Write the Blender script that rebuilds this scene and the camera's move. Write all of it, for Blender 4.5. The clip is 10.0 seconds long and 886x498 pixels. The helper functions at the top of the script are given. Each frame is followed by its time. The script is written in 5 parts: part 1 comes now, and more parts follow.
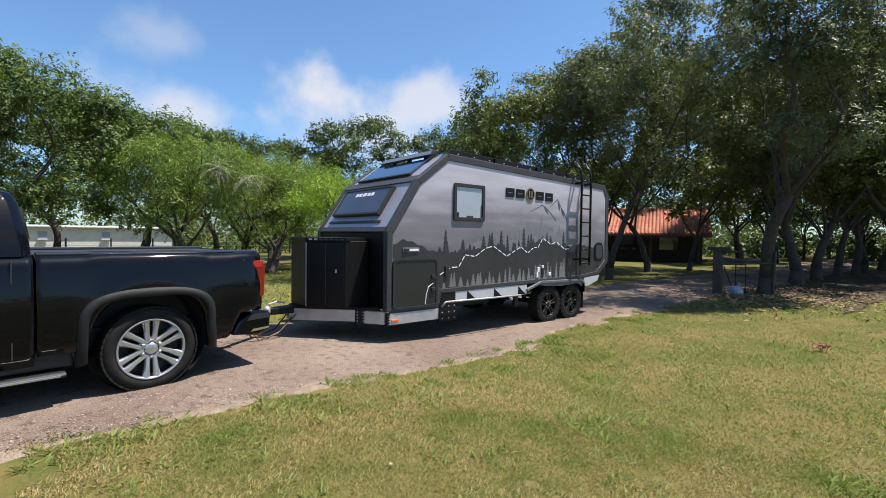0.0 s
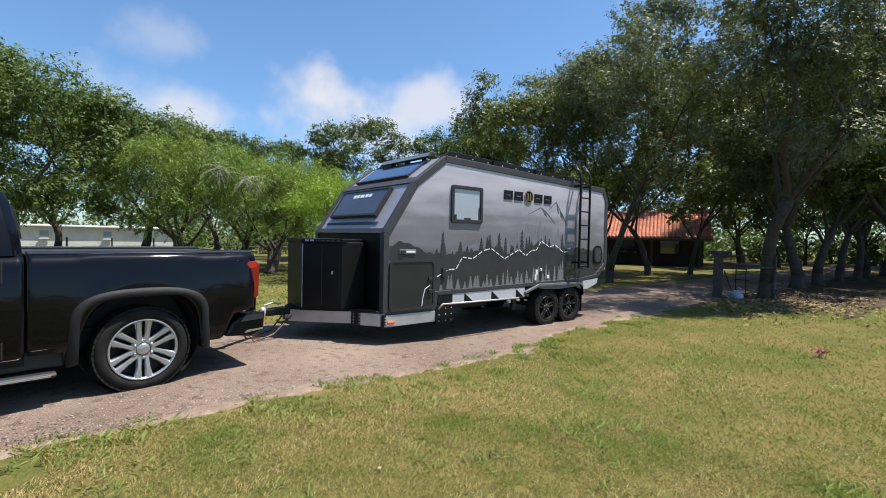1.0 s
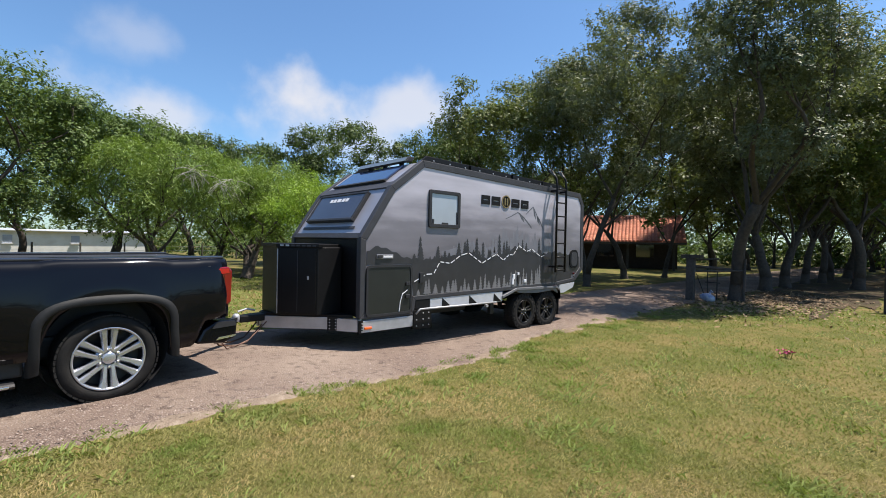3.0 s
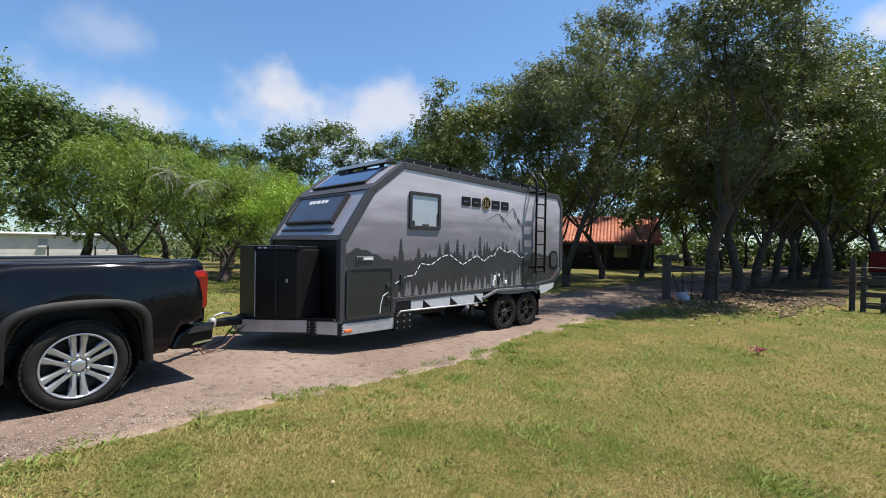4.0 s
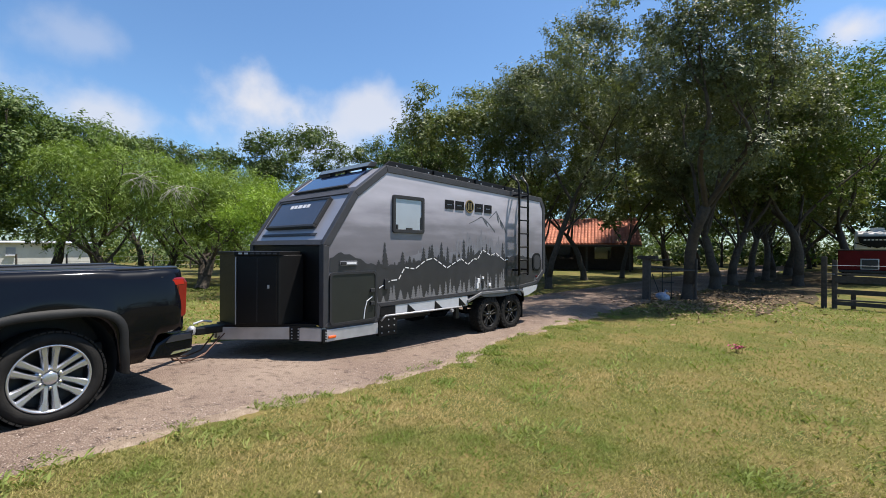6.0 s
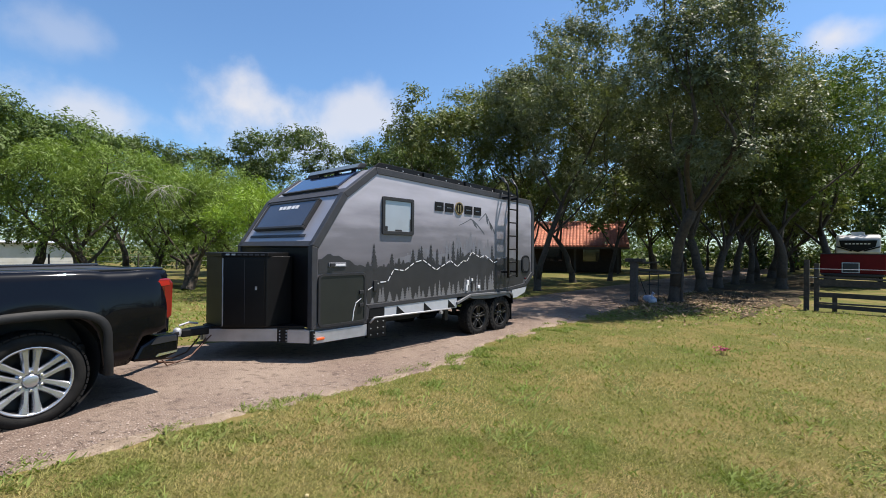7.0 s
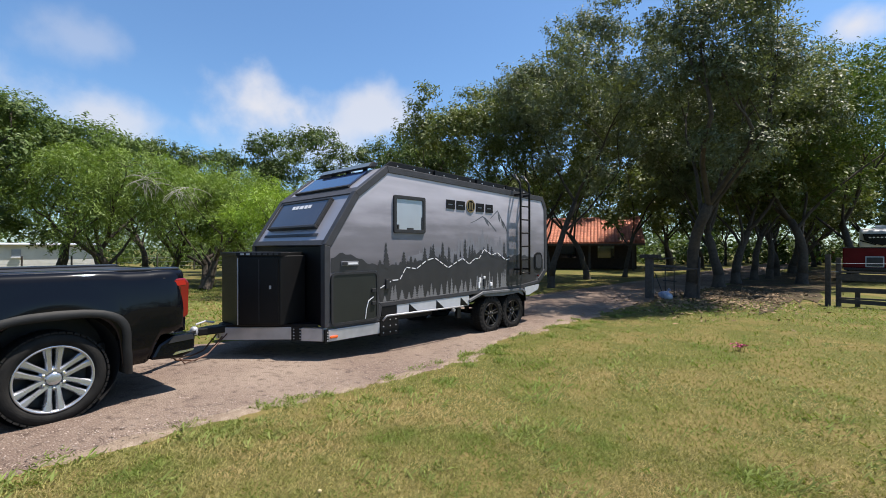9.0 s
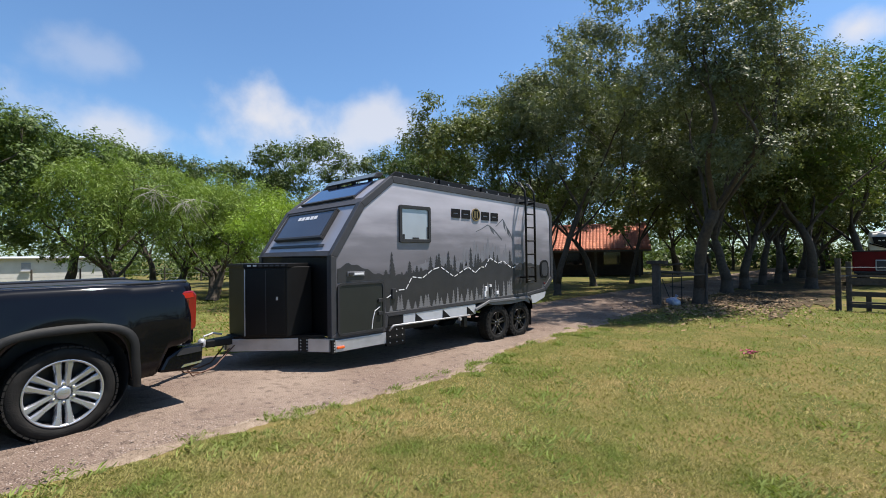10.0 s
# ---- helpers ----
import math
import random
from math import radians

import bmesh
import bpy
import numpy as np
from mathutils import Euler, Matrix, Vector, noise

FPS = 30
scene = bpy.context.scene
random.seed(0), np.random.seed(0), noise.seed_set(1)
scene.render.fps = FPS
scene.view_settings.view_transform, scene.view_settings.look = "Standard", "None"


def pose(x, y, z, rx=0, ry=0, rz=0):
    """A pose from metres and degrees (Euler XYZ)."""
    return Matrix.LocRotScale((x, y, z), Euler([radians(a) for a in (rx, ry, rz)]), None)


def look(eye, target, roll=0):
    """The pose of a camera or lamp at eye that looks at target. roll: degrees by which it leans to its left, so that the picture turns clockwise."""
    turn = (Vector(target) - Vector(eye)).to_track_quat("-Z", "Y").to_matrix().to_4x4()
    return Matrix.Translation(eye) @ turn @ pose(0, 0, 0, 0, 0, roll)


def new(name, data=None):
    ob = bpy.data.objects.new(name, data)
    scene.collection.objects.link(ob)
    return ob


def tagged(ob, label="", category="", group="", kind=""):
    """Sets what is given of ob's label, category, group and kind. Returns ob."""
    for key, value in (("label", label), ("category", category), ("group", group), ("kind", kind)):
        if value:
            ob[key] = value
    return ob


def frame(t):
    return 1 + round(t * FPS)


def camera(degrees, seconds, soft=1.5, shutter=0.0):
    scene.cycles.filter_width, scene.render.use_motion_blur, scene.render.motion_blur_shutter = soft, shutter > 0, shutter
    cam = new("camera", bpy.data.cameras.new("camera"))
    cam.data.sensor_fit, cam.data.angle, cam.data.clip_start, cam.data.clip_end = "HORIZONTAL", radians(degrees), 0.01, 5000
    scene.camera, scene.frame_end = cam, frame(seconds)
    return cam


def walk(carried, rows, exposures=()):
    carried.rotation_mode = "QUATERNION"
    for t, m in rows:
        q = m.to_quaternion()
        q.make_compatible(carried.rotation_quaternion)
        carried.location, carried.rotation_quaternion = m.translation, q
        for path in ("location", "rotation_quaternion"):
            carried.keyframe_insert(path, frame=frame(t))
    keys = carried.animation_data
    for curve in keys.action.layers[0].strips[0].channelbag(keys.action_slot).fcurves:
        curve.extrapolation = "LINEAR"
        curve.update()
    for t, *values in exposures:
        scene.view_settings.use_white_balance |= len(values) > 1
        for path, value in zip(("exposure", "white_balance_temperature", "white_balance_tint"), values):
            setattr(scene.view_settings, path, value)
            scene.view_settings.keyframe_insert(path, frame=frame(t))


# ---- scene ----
cam = camera(88.0, 10.0, soft=0.9)
PATH = [
    (0, (5.802, -3.727, 1.555), (4.262, -2.452, 1.499), 0.8),
    (0.5, (5.808, -3.692, 1.554), (4.276, -2.408, 1.503), 1.0),
    (1, (5.824, -3.655, 1.555), (4.28, -2.385, 1.508), 1.2),
    (1.5, (5.827, -3.637, 1.555), (4.273, -2.38, 1.508), 1.5),
    (2, (5.84, -3.626, 1.564), (4.293, -2.36, 1.521), 1.3),
    (2.5, (5.852, -3.623, 1.567), (4.328, -2.327, 1.532), 1.1),
    (4, (5.85, -3.616, 1.574), (4.418, -2.219, 1.553), 0.9),
    (4.5, (5.851, -3.611, 1.583), (4.427, -2.207, 1.561), 0.5),
    (5, (5.848, -3.606, 1.57), (4.428, -2.198, 1.551), 0.3),
    (5.5, (5.837, -3.61, 1.564), (4.427, -2.191, 1.55), 0.1),
    (6, (5.81, -3.617, 1.569), (4.433, -2.166, 1.565), 0.2),
    (7.5, (5.82, -3.619, 1.573), (4.478, -2.136, 1.577), 0.5),
    (8, (5.831, -3.614, 1.561), (4.456, -2.162, 1.553), 0.5),
    (8.5, (5.856, -3.602, 1.559), (4.462, -2.168, 1.546), 0.3),
    (9, (5.845, -3.605, 1.569), (4.458, -2.163, 1.564), -0.1),
    (9.5, (5.857, -3.602, 1.586), (4.471, -2.16, 1.597), -0.5),
    (10, (5.842, -3.612, 1.584), (4.439, -2.186, 1.615), -0.8),
]
walk(cam, [(t, look(eye, target, roll)) for t, eye, target, roll in PATH], exposures=((0.0, 0.88, 6780, 13), (10.0, 0.83, 6780, 13)))

# ---- world, sun, exposure ----
SUN = Vector((0.22, 0.31, 0.925)).normalized()
world = bpy.data.worlds.new("sky")
scene.world = world
world.use_nodes = True
wt = world.node_tree
wt.nodes.clear()


def wnode(kind, **settings):
    n = wt.nodes.new(kind)
    for k, v in settings.items():
        n.inputs[k].default_value = v
    return n


def wmath(op, a, b=None, c=None, clamp=False):
    n = wt.nodes.new("ShaderNodeMath")
    n.operation, n.use_clamp = op, clamp
    for i, s in enumerate((a, b, c)):
        if s is None:
            continue
        if isinstance(s, (int, float)):
            n.inputs[i].default_value = s
        else:
            wt.links.new(s, n.inputs[i])
    return n.outputs[0]


sky = wt.nodes.new("ShaderNodeTexSky")
sky.sky_type = "NISHITA"
sky.sun_disc = False
sky.sun_elevation = math.asin(SUN.z)
sky.sun_rotation = math.atan2(SUN.x, SUN.y)
sky.air_density, sky.dust_density, sky.ozone_density = 1.0, 0.6, 1.6
coord = wt.nodes.new("ShaderNodeTexCoord")
fine = wnode("ShaderNodeTexNoise", Scale=9.0, Detail=8.0, Roughness=0.6)
wt.links.new(coord.outputs["Generated"], fine.inputs["Vector"])
wide = wnode("ShaderNodeTexNoise", Scale=6.0, Detail=3.0)
wt.links.new(coord.outputs["Generated"], wide.inputs["Vector"])
puff = wmath("ADD", wmath("MULTIPLY", wmath("SUBTRACT", fine.outputs["Fac"], 0.5), 1.5), wmath("MULTIPLY", wmath("SUBTRACT", wide.outputs["Fac"], 0.5), 2.4))
# clouds: heading (degrees from +y towards -x), height (degrees), half width, half height, density
CLOUDS = [(65.5, 15.8, 9.5, 4.0, 0.9), (52.0, 15.6, 7.5, 3.8, 0.75), (80.5, 13.0, 8.0, 3.4, 0.7), (81.5, 19.5, 4.5, 2.6, 0.3), (2.0, 19.8, 3.2, 2.2, 0.9), (60, 12.5, 11, 3.6, 0.55),
          (150, 25, 22, 9, 0.8), (-120, 30, 25, 10, 0.8), (-60, 35, 18, 8, 0.7), (110, 45, 18, 8, 0.6)]
sep = wt.nodes.new("ShaderNodeSeparateXYZ")
wt.links.new(coord.outputs["Generated"], sep.inputs[0])
heading = wmath("ARCTAN2", wmath("MULTIPLY", sep.outputs[0], -1.0), sep.outputs[1])
height = wmath("ARCSINE", sep.outputs[2])
cover = None
for az, el, wa, wb, dens in CLOUDS:
    da = wmath("DIVIDE", wmath("SUBTRACT", heading, radians(az)), radians(wa))
    db = wmath("DIVIDE", wmath("SUBTRACT", height, radians(el)), radians(wb))
    r = wmath("SQRT", wmath("ADD", wmath("MULTIPLY", da, da), wmath("MULTIPLY", db, db)))
    m = wmath("ADD", wmath("SUBTRACT", 1.0, r), puff)
    ss = wt.nodes.new("ShaderNodeMapRange")
    ss.interpolation_type = "SMOOTHSTEP"
    wt.links.new(m, ss.inputs[0])
    ss.inputs[1].default_value, ss.inputs[2].default_value = -0.1, 1.0
    ss.inputs[3].default_value, ss.inputs[4].default_value = 0.0, dens
    cover = ss.outputs[0] if cover is None else wmath("MAXIMUM", cover, ss.outputs[0])
mix = wt.nodes.new("ShaderNodeMixRGB")
wt.links.new(cover, mix.inputs[0])
tone = wt.nodes.new("ShaderNodeMixRGB")
tone.blend_type = "MULTIPLY"
tone.inputs[0].default_value = 1.0
tone.inputs[2].default_value = (0.74, 1.02, 1.22, 1)
wt.links.new(sky.outputs[0], tone.inputs[1])
wt.links.new(tone.outputs[0], mix.inputs[1])
mix.inputs[2].default_value = (5.3, 5.5, 5.9, 1)
back = wnode("ShaderNodeBackground", Strength=0.085)
wt.links.new(mix.outputs[0], back.inputs[0])
wt.links.new(back.outputs[0], wt.nodes.new("ShaderNodeOutputWorld").inputs[0])

sun = new("sun", bpy.data.lights.new("sun", "SUN"))
sun.data.energy, sun.data.angle, sun.data.color = 5.0, radians(0.55), (1.0, 0.955, 0.88)
sun.matrix_world = look(SUN * 60, (0, 0, 0))


# ---- materials ----
def surface(name, color, rough=0.5, metal=0.0, vary=0.15, scale=8.0, bump=0.0, bump_scale=60.0, coat=0.0, second=None, island=0.0, random_tone=0.0, spec=0.5, stain=0.0, wide_scale=0.7, steep=0.22):
    """A node material: base colour with variation at two scales, fine relief, optional clear coat and a second colour."""
    m = bpy.data.materials.new(name)
    m.use_nodes = True
    nt = m.node_tree
    p = nt.nodes["Principled BSDF"]
    p.inputs["Roughness"].default_value, p.inputs["Metallic"].default_value = rough, metal
    p.inputs["Coat Weight"].default_value = coat
    p.inputs["Coat Roughness"].default_value = 0.04
    p.inputs["Specular IOR Level"].default_value = spec
    tc = nt.nodes.new("ShaderNodeTexCoord")

    def noise_tex(s, d=5.0):
        n = nt.nodes.new("ShaderNodeTexNoise")
        n.inputs["Scale"].default_value, n.inputs["Detail"].default_value = s, d
        nt.links.new(tc.outputs["Object"], n.inputs["Vector"])
        return n.outputs["Fac"]

    a, b = noise_tex(scale), noise_tex(wide_scale, 3.0)
    ramp = nt.nodes.new("ShaderNodeMixRGB")
    other = second or tuple(c * (1 - vary) for c in color)
    ramp.inputs[1].default_value, ramp.inputs[2].default_value = (*color, 1), (*other, 1)
    add = nt.nodes.new("ShaderNodeMath")
    add.operation = "ADD"
    nt.links.new(a, add.inputs[0])
    nt.links.new(b, add.inputs[1])
    rng = nt.nodes.new("ShaderNodeMapRange")
    rng.inputs[1].default_value, rng.inputs[2].default_value = 1 - steep, 1 + steep
    nt.links.new(add.outputs[0], rng.inputs[0])
    nt.links.new(rng.outputs[0], ramp.inputs[0])
    out = ramp.outputs[0]
    rnd = None
    if island:
        g = nt.nodes.new("ShaderNodeNewGeometry")
        rnd, amount = g.outputs["Random Per Island"], island
    elif random_tone:
        g = nt.nodes.new("ShaderNodeObjectInfo")
        rnd, amount = g.outputs["Random"], random_tone
    if rnd is not None:
        mr = nt.nodes.new("ShaderNodeMapRange")
        mr.inputs[3].default_value, mr.inputs[4].default_value = 1 - amount, 1 + amount
        nt.links.new(rnd, mr.inputs[0])
        hsv = nt.nodes.new("ShaderNodeHueSaturation")
        nt.links.new(mr.outputs[0], hsv.inputs["Value"])
        nt.links.new(out, hsv.inputs["Color"])
        out = hsv.outputs[0]
    nt.links.new(out, p.inputs["Base Color"])
    if stain:
        rr = nt.nodes.new("ShaderNodeMapRange")
        rr.inputs[1].default_value, rr.inputs[2].default_value = 0.35, 0.65
        rr.inputs[3].default_value, rr.inputs[4].default_value = rough, min(1, rough + stain)
        nt.links.new(b, rr.inputs[0])
        nt.links.new(rr.outputs[0], p.inputs["Roughness"])
    if bump:
        bn = nt.nodes.new("ShaderNodeBump")
        bn.inputs["Strength"].default_value = bump
        bn.inputs["Distance"].default_value = 0.02
        nt.links.new(noise_tex(bump_scale, 6.0), bn.inputs["Height"])
        nt.links.new(bn.outputs[0], p.inputs["Normal"])
    return m


def leaf_material(name, color, second, amount=0.42, fine=0.6, wide_patch=0.25, steep=0.22, rough=0.5, spec=0.22):
    m = surface(name, color, rough, 0, 0.3, fine, second=second, island=amount, spec=spec, wide_scale=wide_patch, steep=steep)
    nt = m.node_tree
    p = nt.nodes["Principled BSDF"]
    tr = nt.nodes.new("ShaderNodeBsdfTranslucent")
    tr.inputs[0].default_value = (min(1, color[0] * 1.9), min(1, color[1] * 1.9), color[2] * 0.9, 1)
    ms = nt.nodes.new("ShaderNodeMixShader")
    ms.inputs[0].default_value = 0.22
    nt.links.new(p.outputs[0], ms.inputs[1])
    nt.links.new(tr.outputs[0], ms.inputs[2])
    nt.links.new(ms.outputs[0], nt.nodes["Material Output"].inputs[0])
    return m


BLACK_PAINT = surface("black_paint", (0.003, 0.0034, 0.006), 0.35, 0, 0.2, 3, coat=0.5, stain=0.06, spec=0.02)
BLACK_PLASTIC = surface("black_plastic", (0.022, 0.022, 0.024), 0.55, 0, 0.3, 20, bump=0.15, bump_scale=200)
GREY_PLASTIC = surface("arch_plastic", (0.016, 0.017, 0.018), 0.6, 0, 0.25, 14, bump=0.15, bump_scale=200, spec=0.25)
RUBBER = surface("rubber", (0.0121, 0.0121, 0.0121), 0.75, 0, 0.4, 12, bump=0.3, bump_scale=90, second=(0.0231, 0.022, 0.0204), spec=0.15)
MACHINED = surface("machined_alloy", (0.50, 0.52, 0.56), 0.22, 0.75, 0.12, 8, stain=0.1)
CHROME = surface("chrome", (0.86, 0.86, 0.88), 0.2, 1.0, 0.08, 6, stain=0.1)
DARK_METAL = surface("dark_metal", (0.02, 0.02, 0.022), 0.45, 0.3, 0.3, 10)
ALLOY_DARK = surface("dark_alloy", (0.03, 0.03, 0.032), 0.3, 0.6, 0.3, 10)
BLACK_POWDER = surface("black_powder_coat", (0.0056, 0.0056, 0.0063), 0.42, 0, 0.35, 9, bump=0.12, bump_scale=300, stain=0.15, spec=0.25)
TRIM = surface("charcoal_trim", (0.0413, 0.0413, 0.0465), 0.5, 0, 0.3, 6, bump=0.2, bump_scale=180, stain=0.1)
GALV = surface("galvanised_steel", (0.508, 0.517, 0.541), 0.38, 0.55, 0.25, 5, bump=0.08, bump_scale=40, stain=0.2)
PALE_PLATE = surface("pale_panel", (0.528, 0.544, 0.576), 0.35, 0.2, 0.15, 5, stain=0.2)
RED_LENS = surface("red_lens", (0.2, 0.002, 0.005), 0.12, 0, 0.2, 5, coat=1.0)
ORANGE_LENS = surface("orange_lens", (0.85, 0.13, 0.02), 0.2, 0, 0.2, 5, coat=0.6)
WHITE_LENS = surface("clear_lens", (0.16, 0.18, 0.17), 0.12, 0, 0.1, 5, coat=1.0)
DARK_GLASS = surface("dark_glass", (0.012, 0.014, 0.02), 0.05, 0, 0.1, 2, coat=1.0)
SOLAR = surface("blue_skylight_glass", (0.025, 0.045, 0.11), 0.06, 0, 0.2, 2, coat=1.0)
ACRYLIC = surface("smoked_acrylic", (0.05, 0.052, 0.07), 0.2, 0, 0.3, 1.2, coat=0.4)
BLIND = surface("window_blind", (0.336, 0.368, 0.416), 0.15, 0, 0.12, 2, coat=1.0)
SILVER_WRAP = surface("silver_wrap", (0.34, 0.34, 0.383), 0.32, 0.25, 0.14, 2, coat=0.25, stain=0.1)
DECAL_DARK = surface("dark_print", (0.0375, 0.0368, 0.0428), 0.36, 0.1, 0.25, 5, coat=0.2)
DECAL_MID = surface("mid_print", (0.1, 0.1, 0.116), 0.36, 0.1, 0.25, 4, coat=0.2)
DECAL_MIST = surface("mist_print", (0.205, 0.205, 0.234), 0.36, 0.1, 0.2, 4, coat=0.2)
DECAL_LIGHT = surface("light_print", (0.204, 0.204, 0.221), 0.36, 0.15, 0.2, 5, coat=0.2)
DECAL_WHITE = surface("white_print", (0.78, 0.78, 0.8), 0.4, 0, 0.08, 6)
LETTER = surface("black_emblem", (0.008, 0.008, 0.009), 0.6, 0.0, 0.2, 8, spec=0.2)
GOLD = surface("bronze_emblem", (0.42, 0.27, 0.12), 0.3, 0.8, 0.25, 20)
BARK = surface("oak_bark", (0.0684, 0.054, 0.0418), 0.9, 0, 0.5, 9, bump=0.9, bump_scale=26, second=(0.0324, 0.0266, 0.0216))
DEAD_WOOD = surface("dead_twig", (0.45, 0.435, 0.375), 0.9, 0, 0.3, 9)
WOOD_GREY = surface("weathered_wood", (0.065, 0.055, 0.0475), 0.85, 0, 0.5, 12, bump=0.6, bump_scale=50, second=(0.03, 0.026, 0.023), random_tone=0.2)
OAK_LEAF = leaf_material("oak_leaf", (0.086, 0.112, 0.038), (0.155, 0.175, 0.068))
BRIGHT_OAK_LEAF = leaf_material("bright_oak_leaf", (0.070, 0.112, 0.026), (0.115, 0.155, 0.042), spec=0.1)
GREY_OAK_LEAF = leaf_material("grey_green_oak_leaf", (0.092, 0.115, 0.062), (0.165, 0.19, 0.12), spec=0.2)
GREEN_OAK_LEAF = leaf_material("green_oak_leaf", (0.075, 0.118, 0.035), (0.125, 0.178, 0.058))
MESQUITE_LEAF = leaf_material("mesquite_leaf", (0.115, 0.184, 0.0377), (0.179, 0.25, 0.0707))
BUSH_LEAF = leaf_material("bush_leaf", (0.153, 0.255, 0.0298), (0.204, 0.289, 0.051))
FAR_LEAF = leaf_material("far_leaf", (0.0527, 0.085, 0.0255), (0.085, 0.119, 0.0374))
GRASS = leaf_material("grass_blade", (0.116, 0.150, 0.040), (0.305, 0.232, 0.110), 0.5, 2.2, 0.6, 0.18, rough=0.85, spec=0.06)
WEED = leaf_material("weed_leaf", (0.113, 0.161, 0.0392), (0.176, 0.2, 0.0637), 0.4, rough=0.75, spec=0.1)
DRY_LEAF = surface("dry_leaf", (0.24, 0.16, 0.088), 0.8, 0, 0.4, 9, island=0.5)
TILE = surface("clay_tile", (0.496, 0.184, 0.104), 0.75, 0, 0.35, 3, bump=0.2, bump_scale=30, second=(0.336, 0.112, 0.064), island=0.25)
HOUSE_WALL = surface("brown_brick", (0.042, 0.027, 0.021), 0.85, 0, 0.4, 6, bump=0.4, bump_scale=24)
WHITE_WALL = surface("white_siding", (0.629, 0.629, 0.595), 0.6, 0, 0.15, 2, bump=0.1, bump_scale=20)
RED_PAINT = surface("red_paint", (0.15, 0.006, 0.009), 0.4, 0, 0.3, 3, coat=0.05, spec=0.12)
WHITE_PAINT = surface("white_gelcoat", (0.663, 0.663, 0.663), 0.3, 0, 0.1, 3, coat=0.5)
BLUE_BAG = surface("blue_plastic_sack", (0.14, 0.21, 0.385), 0.45, 0, 0.3, 9, bump=0.5, bump_scale=14, second=(0.42, 0.434, 0.476), wide_scale=5.0)
FENDER = surface("dull_steel", (0.182, 0.185, 0.196), 0.5, 0.4, 0.3, 5, stain=0.2)
PEBBLE = surface("pebble", (0.296, 0.237, 0.2), 0.85, 0, 0.3, 30, island=0.4)
FLOWER = surface("pink_petal", (0.42, 0.045, 0.16), 0.6, 0, 0.3, 20, island=0.3)
CHAIN = surface("rusty_chain", (0.12, 0.06, 0.035), 0.6, 0.5, 0.5, 40)


def wrap_material():
    """The printed wrap of the caravan's sides: pale at the top, cloudy grey half way, dark towards the printed wood."""
    m = surface("printed_wrap", (0.4, 0.4, 0.45), 0.42, 0.0, 0.1, 2, coat=0.15, stain=0.05)
    nt = m.node_tree
    p = nt.nodes["Principled BSDF"]
    tc = nt.nodes.new("ShaderNodeTexCoord")
    sp = nt.nodes.new("ShaderNodeSeparateXYZ")
    nt.links.new(tc.outputs["Object"], sp.inputs[0])
    mp = nt.nodes.new("ShaderNodeMapping")
    mp.inputs["Scale"].default_value = (1, 0.55, 2.6)
    nt.links.new(tc.outputs["Object"], mp.inputs[0])
    n = nt.nodes.new("ShaderNodeTexNoise")
    n.inputs["Scale"].default_value, n.inputs["Detail"].default_value = 1.5, 7
    nt.links.new(mp.outputs[0], n.inputs["Vector"])
    ad = nt.nodes.new("ShaderNodeMath")
    ad.operation = "MULTIPLY_ADD"
    ad.inputs[1].default_value = 1.3
    nt.links.new(n.outputs["Fac"], ad.inputs[0])
    nt.links.new(sp.outputs[2], ad.inputs[2])
    mr = nt.nodes.new("ShaderNodeMapRange")
    mr.inputs[1].default_value, mr.inputs[2].default_value = 1.2, 3.5
    nt.links.new(ad.outputs[0], mr.inputs[0])
    cr = nt.nodes.new("ShaderNodeValToRGB")
    cr.color_ramp.elements[0].position, cr.color_ramp.elements[0].color = 0.0, (0.10, 0.10, 0.115, 1)
    cr.color_ramp.elements[1].position, cr.color_ramp.elements[1].color = 1.0, (0.53, 0.51, 0.57, 1)
    for pos, v in ((0.30, 0.12), (0.42, 0.155), (0.54, 0.185), (0.68, 0.31)):
        e = cr.color_ramp.elements.new(pos)
        e.color = (v * 1.02, v * 0.97, v * 1.09, 1)
    nt.links.new(mr.outputs[0], cr.inputs[0])
    nt.links.new(cr.outputs[0], p.inputs["Base Color"])
    return m


WRAP = wrap_material()


